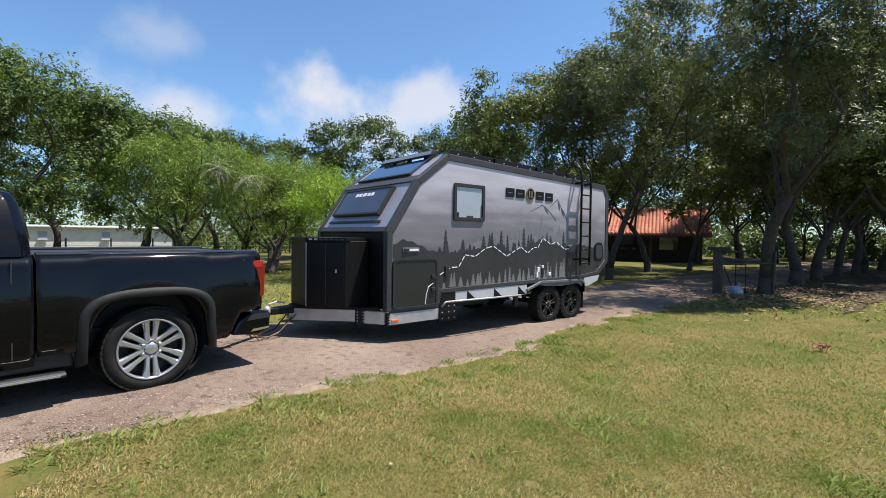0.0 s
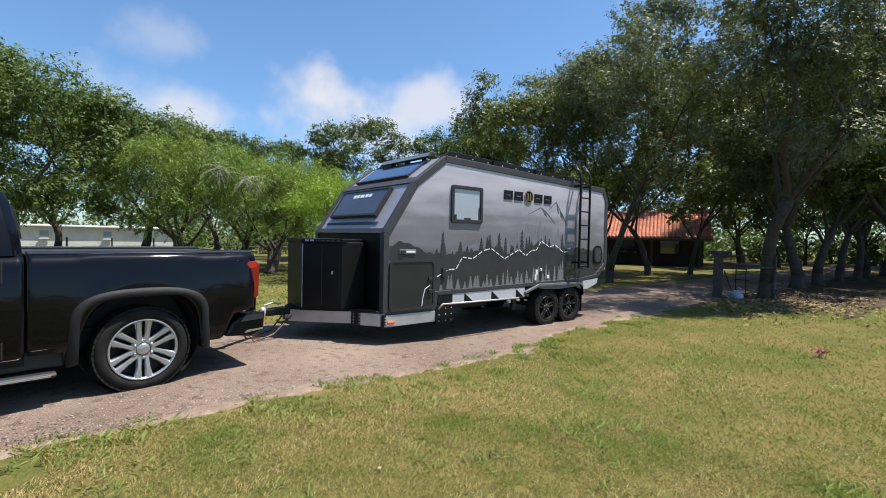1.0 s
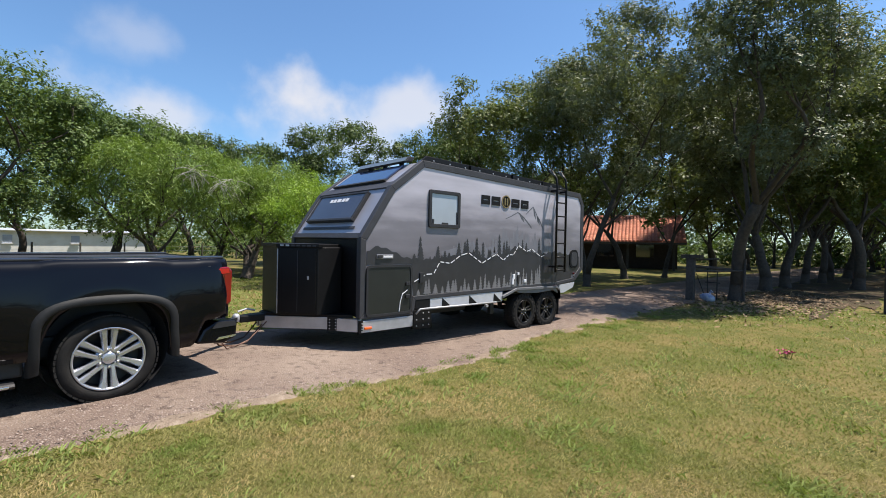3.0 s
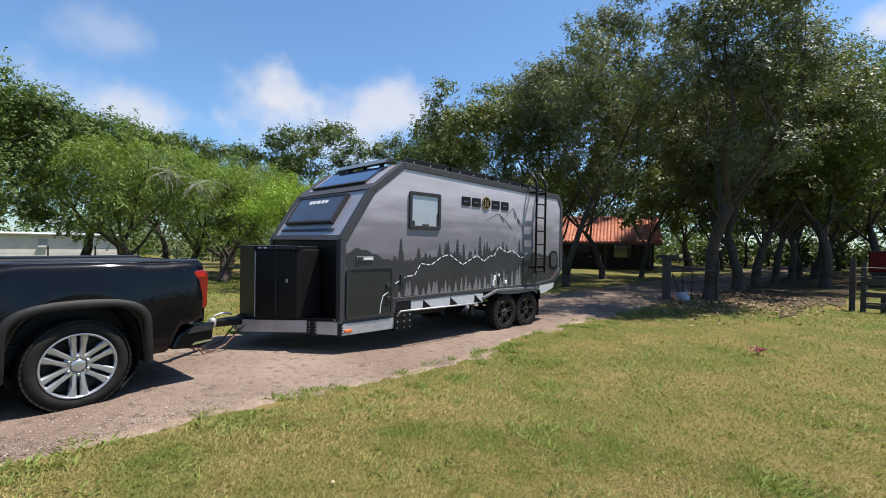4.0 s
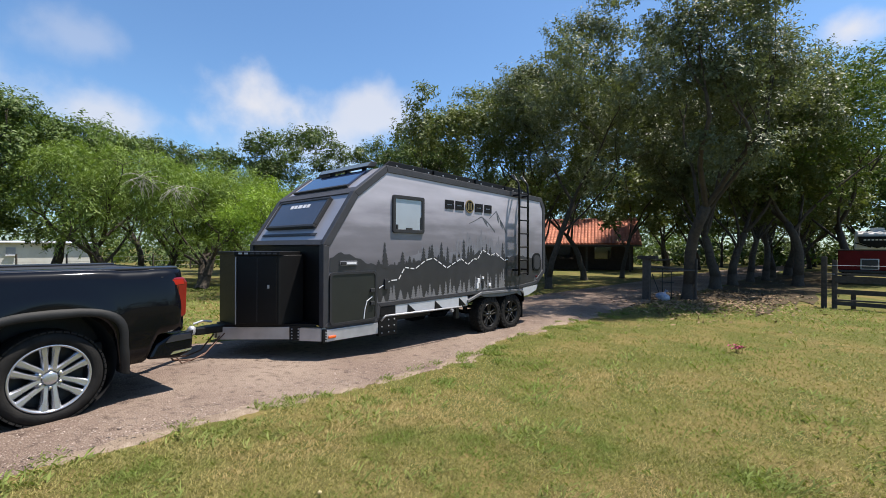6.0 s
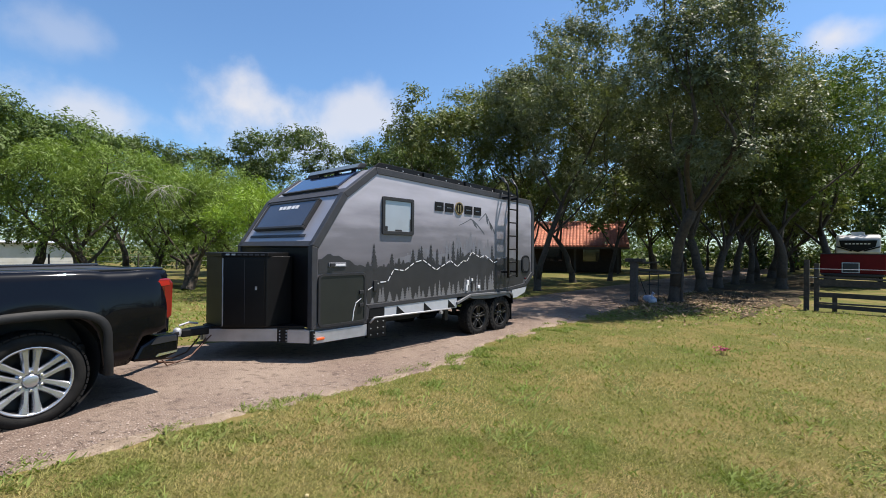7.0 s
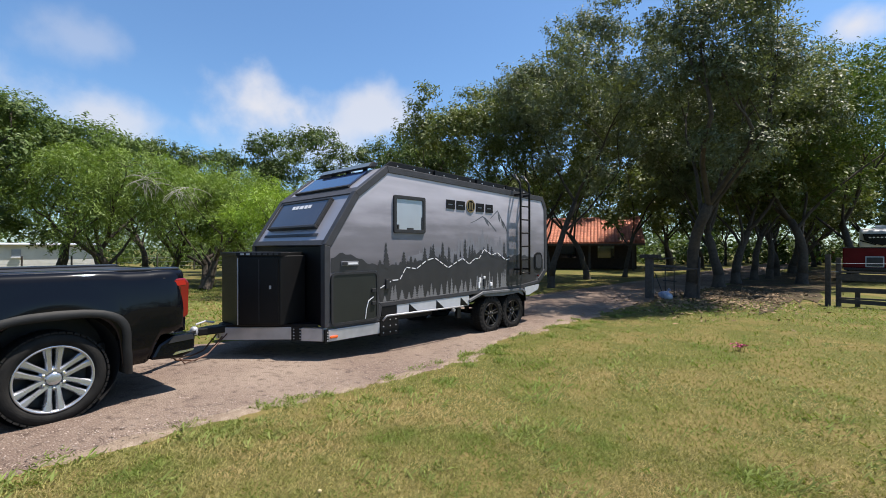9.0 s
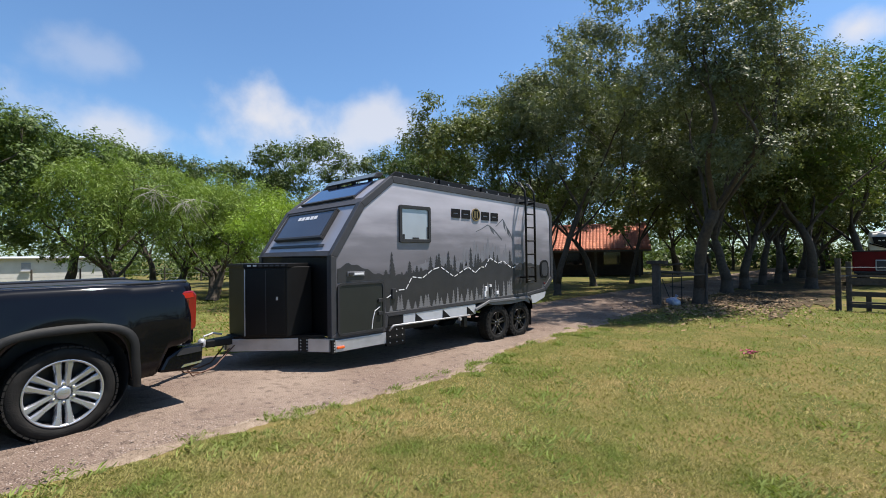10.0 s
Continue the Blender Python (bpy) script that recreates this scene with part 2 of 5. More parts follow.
def ground_material(name, colors, scales, rough=0.95, bump=0.6, bump_scale=40):
    """Earth, grass or gravel: three colours mixed by noise at a wide, a middle and a fine scale."""
    m = bpy.data.materials.new(name)
    m.use_nodes = True
    nt = m.node_tree
    p = nt.nodes["Principled BSDF"]
    p.inputs["Roughness"].default_value = rough
    p.inputs["Specular IOR Level"].default_value = 0.15
    tc = nt.nodes.new("ShaderNodeTexCoord")
    last = None
    for i, (s, lo, hi) in enumerate(scales):
        n = nt.nodes.new("ShaderNodeTexNoise")
        n.inputs["Scale"].default_value, n.inputs["Detail"].default_value = s, 6
        nt.links.new(tc.outputs["Object"], n.inputs["Vector"])
        mr = nt.nodes.new("ShaderNodeMapRange")
        mr.inputs[1].default_value, mr.inputs[2].default_value = lo, hi
        nt.links.new(n.outputs["Fac"], mr.inputs[0])
        mx = nt.nodes.new("ShaderNodeMixRGB")
        nt.links.new(mr.outputs[0], mx.inputs[0])
        if last is None:
            mx.inputs[1].default_value = (*colors[0], 1)
        else:
            nt.links.new(last, mx.inputs[1])
        mx.inputs[2].default_value = (*colors[i + 1], 1)
        last = mx.outputs[0]
    nt.links.new(last, p.inputs["Base Color"])
    n = nt.nodes.new("ShaderNodeTexNoise")
    n.inputs["Scale"].default_value, n.inputs["Detail"].default_value = bump_scale, 8
    nt.links.new(tc.outputs["Object"], n.inputs["Vector"])
    b = nt.nodes.new("ShaderNodeBump")
    b.inputs["Strength"].default_value, b.inputs["Distance"].default_value = bump, 0.03
    nt.links.new(n.outputs["Fac"], b.inputs["Height"])
    nt.links.new(b.outputs[0], p.inputs["Normal"])
    return m


LAWN = ground_material("lawn", [(0.0817, 0.0882, 0.0204), (0.159, 0.121, 0.0449), (0.0596, 0.0793, 0.0164), (0.123, 0.101, 0.0368)], [(0.75, 0.46, 0.58), (2.2, 0.5, 0.64), (35, 0.45, 0.7)])
GRAVEL = ground_material("gravel", [(0.152, 0.11, 0.0895), (0.232, 0.18, 0.144), (0.0759, 0.0536, 0.044), (0.303, 0.247, 0.204)], [(0.5, 0.4, 0.65), (9, 0.52, 0.75), (70, 0.52, 0.72)], bump=0.9, bump_scale=55)
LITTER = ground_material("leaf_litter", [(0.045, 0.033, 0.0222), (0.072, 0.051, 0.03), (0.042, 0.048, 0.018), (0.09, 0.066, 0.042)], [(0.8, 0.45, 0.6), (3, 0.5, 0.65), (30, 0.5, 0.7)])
SAND = ground_material("pale_sand", [(0.26, 0.205, 0.155), (0.184, 0.138, 0.105), (0.318, 0.26, 0.2), (0.142, 0.105, 0.0794)], [(1.2, 0.4, 0.65), (11, 0.5, 0.7), (80, 0.5, 0.72)], bump=0.7, bump_scale=70)

# ---- shaping helpers ----
IN_WORLD = {}


def thing(name, m, label, category, group="", kind="", world_parts=False):
    """An Empty at the base of a thing. world_parts: its parts are given in world coordinates."""
    ob = new(name)
    ob.matrix_basis = m
    ob.empty_display_size = 0.2
    if world_parts:
        IN_WORLD[name] = m.inverted()
    return tagged(ob, label, category, group, kind)


def part(name, bm, material, parent=None, label="", smooth=False, bevel=0.0, solid=0.0):
    """Links a bmesh as one mesh object under a thing or a part."""
    me = bpy.data.meshes.new(name)
    if smooth:
        for f in bm.faces:
            f.smooth = True
    bm.to_mesh(me)
    bm.free()
    me.materials.append(material)
    ob = new(name, me)
    if solid:
        md = ob.modifiers.new("thickness", "SOLIDIFY")
        md.thickness = solid
    if bevel:
        md = ob.modifiers.new("edges", "BEVEL")
        md.width, md.segments, md.limit_method = bevel, 2, "ANGLE"
    if parent is not None:
        ob.parent = parent
        if parent.name in IN_WORLD:
            ob.matrix_parent_inverse = IN_WORLD[parent.name]
    return tagged(ob, label)


def box(x0, x1, y0, y1, z0, z1, bm=None, edge=0.0):
    bm = bm or bmesh.new()
    r = bmesh.ops.create_cube(bm, size=1.0, matrix=Matrix.Translation(((x0 + x1) / 2, (y0 + y1) / 2, (z0 + z1) / 2)) @ Matrix.Diagonal((abs(x1 - x0), abs(y1 - y0), abs(z1 - z0), 1)))
    if edge:
        es = list({e for v in r["verts"] for e in v.link_edges})
        bmesh.ops.bevel(bm, geom=es, offset=edge, segments=2, affect="EDGES", profile=0.6)
    return bm


def prism(points, a, b, axis="x", bm=None):
    """A closed outline extruded from a to b along an axis; the outline lies in the other two axes, in their order."""
    bm = bm or bmesh.new()

    def at(p, d):
        return {"x": (d, p[0], p[1]), "y": (p[0], d, p[1]), "z": (p[0], p[1], d)}[axis]

    lo = [bm.verts.new(at(p, a)) for p in points]
    hi = [bm.verts.new(at(p, b)) for p in points]
    n = len(points)
    faces = [bm.faces.new(lo), bm.faces.new(hi[::-1])]
    for i in range(n):
        faces.append(bm.faces.new((lo[i], hi[i], hi[(i + 1) % n], lo[(i + 1) % n])))
    bmesh.ops.recalc_face_normals(bm, faces=faces)
    return bm


def tube(path, radii, sides=8, bm=None, caps=True):
    """A round bar along a path; radii: one or a list."""
    bm = bm or bmesh.new()
    pts = [Vector(p) for p in path]
    if isinstance(radii, (int, float)):
        radii = [radii] * len(pts)
    rings, up = [], None
    for i, p in enumerate(pts):
        t = (pts[min(i + 1, len(pts) - 1)] - pts[max(i - 1, 0)]).normalized()
        if up is None:
            up = t.orthogonal().normalized()
        up = (up - t * up.dot(t))
        up = up.normalized() if up.length > 1e-5 else t.orthogonal().normalized()
        w = t.cross(up)
        rings.append([bm.verts.new(p + (up * math.cos(k * math.tau / sides) + w * math.sin(k * math.tau / sides)) * radii[i]) for k in range(sides)])
    for r0, r1 in zip(rings, rings[1:]):
        for k in range(sides):
            bm.faces.new((r0[k], r0[(k + 1) % sides], r1[(k + 1) % sides], r1[k]))
    if caps:
        bm.faces.new(rings[0][::-1])
        bm.faces.new(rings[-1])
    return bm


def lathe(profile, sides=40, axis="x", centre=(0, 0, 0), bm=None):
    """A profile of (along, radius) turned about an axis through centre."""
    bm = bm or bmesh.new()
    c = Vector(centre)
    rings = []
    for d, r in profile:
        ring = []
        for k in range(sides):
            a = k * math.tau / sides
            p = (d, r * math.cos(a), r * math.sin(a)) if axis == "x" else (r * math.cos(a), r * math.sin(a), d) if axis == "z" else (r * math.cos(a), d, r * math.sin(a))
            ring.append(bm.verts.new(c + Vector(p)))
        rings.append(ring)
    for r0, r1 in zip(rings, rings[1:]):
        for k in range(sides):
            bm.faces.new((r0[k], r0[(k + 1) % sides], r1[(k + 1) % sides], r1[k]))
    bmesh.ops.recalc_face_normals(bm, faces=bm.faces[:])
    return bm


def bars_in(outline_a, outline_b, bm=None, a=0.0, b=0.02, axis="x"):
    """A flat ring between two outlines of equal count, from a to b thick."""
    bm = bm or bmesh.new()

    def at(p, d):
        return {"x": (d, p[0], p[1]), "y": (p[0], d, p[1]), "z": (p[0], p[1], d)}[axis]

    va = [[bm.verts.new(at(p, d)) for p in outline_a] for d in (a, b)]
    vb = [[bm.verts.new(at(p, d)) for p in outline_b] for d in (a, b)]
    n = len(outline_a)
    fs = []
    for i in range(n):
        j = (i + 1) % n
        fs.append(bm.faces.new((va[1][i], va[1][j], vb[1][j], vb[1][i])))
        fs.append(bm.faces.new((va[0][i], vb[0][i], vb[0][j], va[0][j])))
        fs.append(bm.faces.new((va[0][i], va[0][j], va[1][j], va[1][i])))
        fs.append(bm.faces.new((vb[0][i], vb[1][i], vb[1][j], vb[0][j])))
    bmesh.ops.recalc_face_normals(bm, faces=fs)
    return bm


def rounded(x0, x1, y0, y1, r, n=4):
    pts = []
    for cx, cy, a0 in ((x1 - r, y1 - r, 0), (x0 + r, y1 - r, 90), (x0 + r, y0 + r, 180), (x1 - r, y0 + r, 270)):
        for k in range(n + 1):
            a = radians(a0 + 90 * k / n)
            pts.append((cx + r * math.cos(a), cy + r * math.sin(a)))
    return pts


def smooth(a, b, v):
    t = min(1.0, max(0.0, (v - a) / (b - a)))
    return t * t * (3 - 2 * t)


def stuff_mesh(name, verts, faces, material, label, category, parent=None):
    me = bpy.data.meshes.new(name)
    me.from_pydata(verts, [], faces)
    me.materials.append(material)
    ob = new(name, me)
    ob.parent = parent
    return ob


# ---- ground, road ----
def gz(x, y):
    """The lie of the land: it falls a hand's width from the pick-up to the caravan, and runs level beyond."""
    return -0.19 * smooth(-2.4, 1.8, y)


def spaced(lo, hi, near_lo, near_hi, step, grow=1.35):
    out, v, s = [], near_lo, step
    while v < near_hi:
        out.append(v)
        v += step
    v, s = near_hi, step
    while v < hi:
        out.append(v)
        s *= grow
        v += s
    out.append(hi)
    v, s = near_lo, step
    while v > lo:
        s *= grow
        v -= s
        out.append(max(v, lo))
    return sorted(set(out))


def lay(name, xs, ys, zfun, material):
    verts = [(x, y, zfun(x, y)) for y in ys for x in xs]
    w = len(xs)
    faces = [(j * w + i, j * w + i + 1, (j + 1) * w + i + 1, (j + 1) * w + i) for j in range(len(ys) - 1) for i in range(w - 1)]
    me = bpy.data.meshes.new(name)
    me.from_pydata(verts, [], faces)
    me.shade_smooth()
    me.materials.append(material)
    return new(name, me)


def lawn_z(x, y):
    r = 1.0 if abs(x) < 15 and abs(y) < 15 else 0.0
    return gz(x, y) + r * 0.022 * (noise.noise(Vector((x * 0.9, y * 0.9, 0))) + 0.5 * noise.noise(Vector((x * 3.1, y * 3.1, 4)))) - 0.01


ground = lay("ground", spaced(-900, 900, -9, 10, 0.25), spaced(-900, 900, -7, 15, 0.25), lawn_z, LAWN)
tagged(ground, "mown lawn, green with straw-coloured dry patches", "lawn", kind="structure")

EDGE = [(-60, 1.9), (-12, 1.6), (-3.5, 1.46), (-1.6, 1.42), (-0.3, 1.27), (0.5, 1.2), (1.6, 1.02), (4.2, 0.5), (10, 0.36), (30, 0.2), (160, 0.0)]


def road_edge(y):
    for (y0, x0), (y1, x1) in zip(EDGE, EDGE[1:]):
        if y <= y1:
            return x0 + (x1 - x0) * (y - y0) / (y1 - y0)
    return EDGE[-1][1]


def road_mesh():
    ys = spaced(-60, 160, -6, 16, 0.09, 1.2)
    cols = 17
    verts = []
    for y in ys:
        r = road_edge(y) + 0.16 * noise.noise(Vector((0, y * 1.3, 2))) + 0.10 * noise.noise(Vector((0, y * 4.5, 7))) + 0.03 * noise.noise(Vector((3, y * 13, 7)))
        l = road_edge(y) - 3.9 + 0.12 * noise.noise(Vector((9, y * 1.1, 2))) + 0.07 * noise.noise(Vector((5, y * 5, 7)))
        for k in range(cols):
            t = k / (cols - 1)
            x = l + (r - l) * t
            crown = 0.03 * (1 - (2 * t - 1) ** 2)
            rim = -0.03 if k in (0, cols - 1) else 0
            verts.append((x, y, gz(x, y) + 0.018 + crown + rim + 0.006 * noise.noise(Vector((x * 4, y * 4, 1)))))
    faces = [(j * cols + i, j * cols + i + 1, (j + 1) * cols + i + 1, (j + 1) * cols + i) for j in range(len(ys) - 1) for i in range(cols - 1)]
    me = bpy.data.meshes.new("road")
    me.from_pydata(verts, [], faces)
    me.shade_smooth()
    me.materials.append(GRAVEL)
    return new("road", me)


tagged(road_mesh(), "pinkish-grey gravel drive with ragged grassy edges", "drive", kind="structure")


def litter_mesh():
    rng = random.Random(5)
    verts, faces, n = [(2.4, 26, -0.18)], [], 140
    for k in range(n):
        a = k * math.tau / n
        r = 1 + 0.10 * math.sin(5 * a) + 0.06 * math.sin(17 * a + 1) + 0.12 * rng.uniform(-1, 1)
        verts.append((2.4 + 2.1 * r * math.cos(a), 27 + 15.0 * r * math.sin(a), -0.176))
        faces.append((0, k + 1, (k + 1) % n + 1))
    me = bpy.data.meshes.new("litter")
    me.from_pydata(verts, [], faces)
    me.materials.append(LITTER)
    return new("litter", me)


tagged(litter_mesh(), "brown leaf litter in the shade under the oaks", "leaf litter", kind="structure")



def verge_mesh():
    """Pale washed-out sand along the near edge of the drive, in ragged tongues."""
    ys = [-6 + 0.06 * k for k in range(250)]
    verts, faces, cols = [], [], 9
    for y in ys:
        n = noise.noise(Vector((2, y * 0.75, 1))) + 0.4 * noise.noise(Vector((2, y * 2.9, 5)))
        lo = road_edge(y) - 0.45
        hi = road_edge(y) + 0.10 + 0.45 * max(-0.3, n) + 0.10 * noise.noise(Vector((4, y * 7, 2)))
        for k in range(cols):
            t = k / (cols - 1)
            x = lo + (hi - lo) * t + 0.02 * noise.noise(Vector((k * 3.7, y * 9, 2)))
            verts.append((x, y, lawn_z(x, y) + 0.010 - (0.03 if k in (0, cols - 1) else 0)))
    for j in range(len(ys) - 1):
        for i in range(cols - 1):
            faces.append((j * cols + i, j * cols + i + 1, (j + 1) * cols + i + 1, (j + 1) * cols + i))
    me = bpy.data.meshes.new("verge")
    me.from_pydata(verts, [], faces)
    me.shade_smooth()
    me.materials.append(SAND)
    return new("verge", me)


tagged(verge_mesh(), "pale sandy verge along the gravel drive", "verge", kind="structure")

# ---- caravan ----
W = 2.4
caravan = thing("caravan", pose(-1.2, 2.8, -0.17), "silver-grey off-road caravan with printed mountain wrap, hitched to the pick-up", "caravan", world_parts=True)
OUT = [(0, 0.42), (0, 1.616), (0.53, 2.43), (1.15, 2.90), (5.87, 2.76), (6.03, 2.52), (6.05, 1.02), (5.72, 0.76), (5.0, 0.69), (1.03, 0.63), (1.0, 0.40)]


def inset(points, d):
    n, res = len(points), []
    for i in range(n):
        a, b, c = (Vector(points[k % n]) for k in (i - 1, i, i + 1))
        n1 = Vector(((b - a).y, -(b - a).x)).normalized()
        n2 = Vector(((c - b).y, -(c - b).x)).normalized()
        m = (n1 + n2)
        m = m / max(0.35, m.dot(n1))
        res.append(tuple(b + m * d))
    return res


IN = inset(OUT, 0.03)
for nm, xa, xb in (("side_wall", -0.05, 0.0), ("side_wall", -W, -W + 0.05)):
    wall = part(nm, prism(IN, xa, xb), WRAP, caravan, "printed grey wrap fading from pale to dark")
    if xb == 0.0:
        side = wall


def slab(p0, p1, t0, t1, x0, x1, h0, h1):
    a, b = Vector(p0), Vector(p1)
    d = b - a
    nrm = Vector((-d.y, d.x)).normalized()
    q = [a + d * t0 + nrm * h0, a + d * t1 + nrm * h0, a + d * t1 + nrm * h1, a + d * t0 + nrm * h1]
    return prism([tuple(v) for v in q], x0, x1)


XI, XO = -W + 0.05, -0.05
part("front_panel", slab(OUT[0], OUT[1], 0.0, 0.975, XI, XO, -0.05, -0.012), BLACK_POWDER, caravan, "black lower front panel")
part("nose_panel", slab(OUT[1], OUT[2], 0, 1, XI, XO, -0.05, -0.01), SILVER_WRAP, caravan, "sloping silver nose panel")
part("upper_nose_panel", slab(OUT[2], OUT[3], 0.2, 1, XI, XO, -0.05, -0.01), SILVER_WRAP, caravan)
part("roof", slab(OUT[3], OUT[4], 0, 1, XI, XO, -0.05, -0.01), TRIM, caravan)
part("rear_panel", prism([OUT[4], OUT[5], OUT[6], OUT[7], (5.6, 0.78), (5.9, 1.05), (5.9, 2.5), (5.8, 2.7)], XI, XO), TRIM, caravan)
part("floor_pan", box(XI, XO, 0.06, 5.7, 0.56, 0.62), BLACK_POWDER, caravan)
part("nose_band", slab(OUT[2], OUT[3], -0.03, 0.2, XI, XO, -0.04, 0.004), TRIM, caravan)
part("front_cross_trim", slab(OUT[1], OUT[2], -0.01, 0.08, XI, XO, -0.04, 0.012), TRIM, caravan)
for mirror in (0, 1):
    for i in range(len(OUT)):
        j = (i + 1) % len(OUT)
        wide = 0.06 if i in (7, 8, 9) else 0.1 if i else 0.085
        o, n = inset(OUT, -0.012), inset(OUT, wide)
        xa, xb = (-0.10, 0.014) if not mirror else (-W - 0.014, -W + 0.10)
        part("edge_trim", prism([o[i], o[j], n[j], n[i]], xa, xb), TRIM, caravan, bevel=0.008)

# nose window and skylight
nose_window = part("nose_window", slab(OUT[1], OUT[2], 0.34, 0.88, -2.06, -0.52, 0.0, 0.05), ACRYLIC, caravan, "tilting smoked acrylic nose window", bevel=0.015)
for t0, t1, x0, x1 in ((0.31, 0.36, -2.09, -0.49), (0.86, 0.90, -2.09, -0.49)):
    part("frame_bar", slab(OUT[1], OUT[2], t0, t1, x0, x1, -0.01, 0.062), BLACK_PLASTIC, nose_window, bevel=0.008)
for x0, x1 in ((-2.09, -2.05), (-0.54, -0.49)):
    part("frame_bar", slab(OUT[1], OUT[2], 0.361, 0.859, x0, x1, -0.01, 0.062), BLACK_PLASTIC, nose_window, bevel=0.008)
for x0, x1 in ((-1.55, -1.46), (-1.43, -1.34), (-1.30, -1.18), (-1.14, -1.05), (-1.02, -0.93)):
    part("emblem_bar", slab(OUT[1], OUT[2], 0.72, 0.79, x0 - 0.06, x1 - 0.06, 0.05, 0.054), DECAL_WHITE, nose_window)
part("sill", slab(OUT[1], OUT[2], 0.17, 0.22, -2.15, -0.36, 0.0, 0.004), TRIM, caravan, bevel=0.005)
skylight = part("skylight", slab(OUT[2], OUT[3], 0.30, 0.90, -2.05, -0.42, 0.0, 0.03), SOLAR, caravan, "blue tinted front skylight", bevel=0.01)
part("skylight_frame", slab(OUT[2], OUT[3], 0.24, 0.295, -2.1, -0.38, 0.0, 0.04), BLACK_PLASTIC, skylight)

# roof rack, light bar
for x in (-0.16, -W + 0.16):
    rail = part("roof_rail", prism([(1.2, 2.915), (1.35, 3.03), (5.3, 2.915), (5.75, 2.78), (5.6, 2.765)], x - 0.02, x + 0.02), BLACK_POWDER, caravan, bevel=0.006)
    for k in range(11):
        y = 1.5 + k * 0.38
        z = 2.93 - (y - 1.15) * 0.0296
        part("bolt", lathe([(0.0, 0.001), (0.0, 0.014), (0.012, 0.012), (0.012, 0.001)], 8, "x", (x + 0.02, y, z + 0.04)), GALV, rail)
    for y in (2.4, 3.6, 4.6):
        z = 2.90 - (y - 1.15) * 0.0296
        part("clamp", box(x - 0.05, x + 0.06, y - 0.03, y + 0.03, z, z + 0.13, edge=0.008), BLACK_POWDER, rail)
for y in (1.9, 2.8, 3.7, 4.6):
    z = 2.97 - (y - 1.15) * 0.0296
    part("cross_bar", box(-W + 0.18, -0.18, y - 0.03, y + 0.03, z, z + 0.035, edge=0.006), BLACK_POWDER, caravan)
lamp_bar = part("light_bar", prism([(1.06, 2.925), (1.20, 2.935), (1.25, 3.015), (1.13, 3.02)], -1.9, -0.34), BLACK_PLASTIC, caravan, "long black roof light bar", bevel=0.01)
part("lens", prism([(1.07, 2.935), (1.056, 2.938), (1.118, 3.012), (1.13, 3.008)], -1.87, -0.37), WHITE_LENS, lamp_bar, "pale lens strip")
for x in (-1.6, -1.12, -0.62):
    part("bracket", box(x - 0.02, x + 0.02, 1.14, 1.22, 2.85, 2.945, edge=0.004), BLACK_POWDER, lamp_bar)

# side window
win = part("side_window", bars_in(rounded(1.285, 2.005, 1.82, 2.45, 0.035), rounded(1.345, 1.945, 1.88, 2.39, 0.02), a=-0.03, b=0.03), BLACK_PLASTIC, caravan, "square black-framed side window with a pale blind", bevel=0.006)
part("pane", box(-0.02, 0.012, 1.34, 1.95, 1.875, 2.395), BLIND, win, "pale grey pane")
part("catch", box(0.012, 0.028, 1.58, 1.72, 1.88, 1.91, edge=0.005), BLACK_PLASTIC, win)
part("catch", box(0.012, 0.026, 1.36, 1.40, 1.88, 1.96, edge=0.005), BLACK_PLASTIC, win)
part("stay", box(0.012, 0.022, 1.915, 1.935, 1.87, 2.1, edge=0.004), BLACK_PLASTIC, win)

# storage door
door = part("storage_door", prism(rounded(0.12, 0.925, 0.455, 1.175, 0.06), 0.0, 0.022), surface("dark_olive_panel", (0.013, 0.015, 0.013), 0.4, 0, 0.3, 3, stain=0.15, coat=0.2), caravan, "dark storage hatch with rounded corners", bevel=0.004)
part("seal", bars_in(rounded(0.09, 0.955, 0.425, 1.205, 0.08), rounded(0.125, 0.92, 0.46, 1.17, 0.055), a=-0.005, b=0.032), BLACK_PLASTIC, door)
for z in (0.70, 0.90):
    part("latch", box(0.022, 0.05, 0.82, 0.90, z - 0.03, z + 0.03, edge=0.008), BLACK_PLASTIC, door)
part("printed_line", tube([(0.026, 0.70, 0.47), (0.026, 0.72, 0.62), (0.026, 0.76, 0.74), (0.026, 0.86, 0.80)], 0.008, 4), DECAL_WHITE, door)
strip = part("handle_plate", box(0.0, 0.02, 0.27, 0.58, 1.30, 1.37, edge=0.006), DECAL_LIGHT, caravan)
part("writing_bar", box(0.02, 0.024, 0.39, 0.56, 1.32, 1.35), DECAL_WHITE, strip)
part("grip", box(0.02, 0.035, 0.285, 0.37, 1.31, 1.36, edge=0.006), BLACK_PLASTIC, strip)

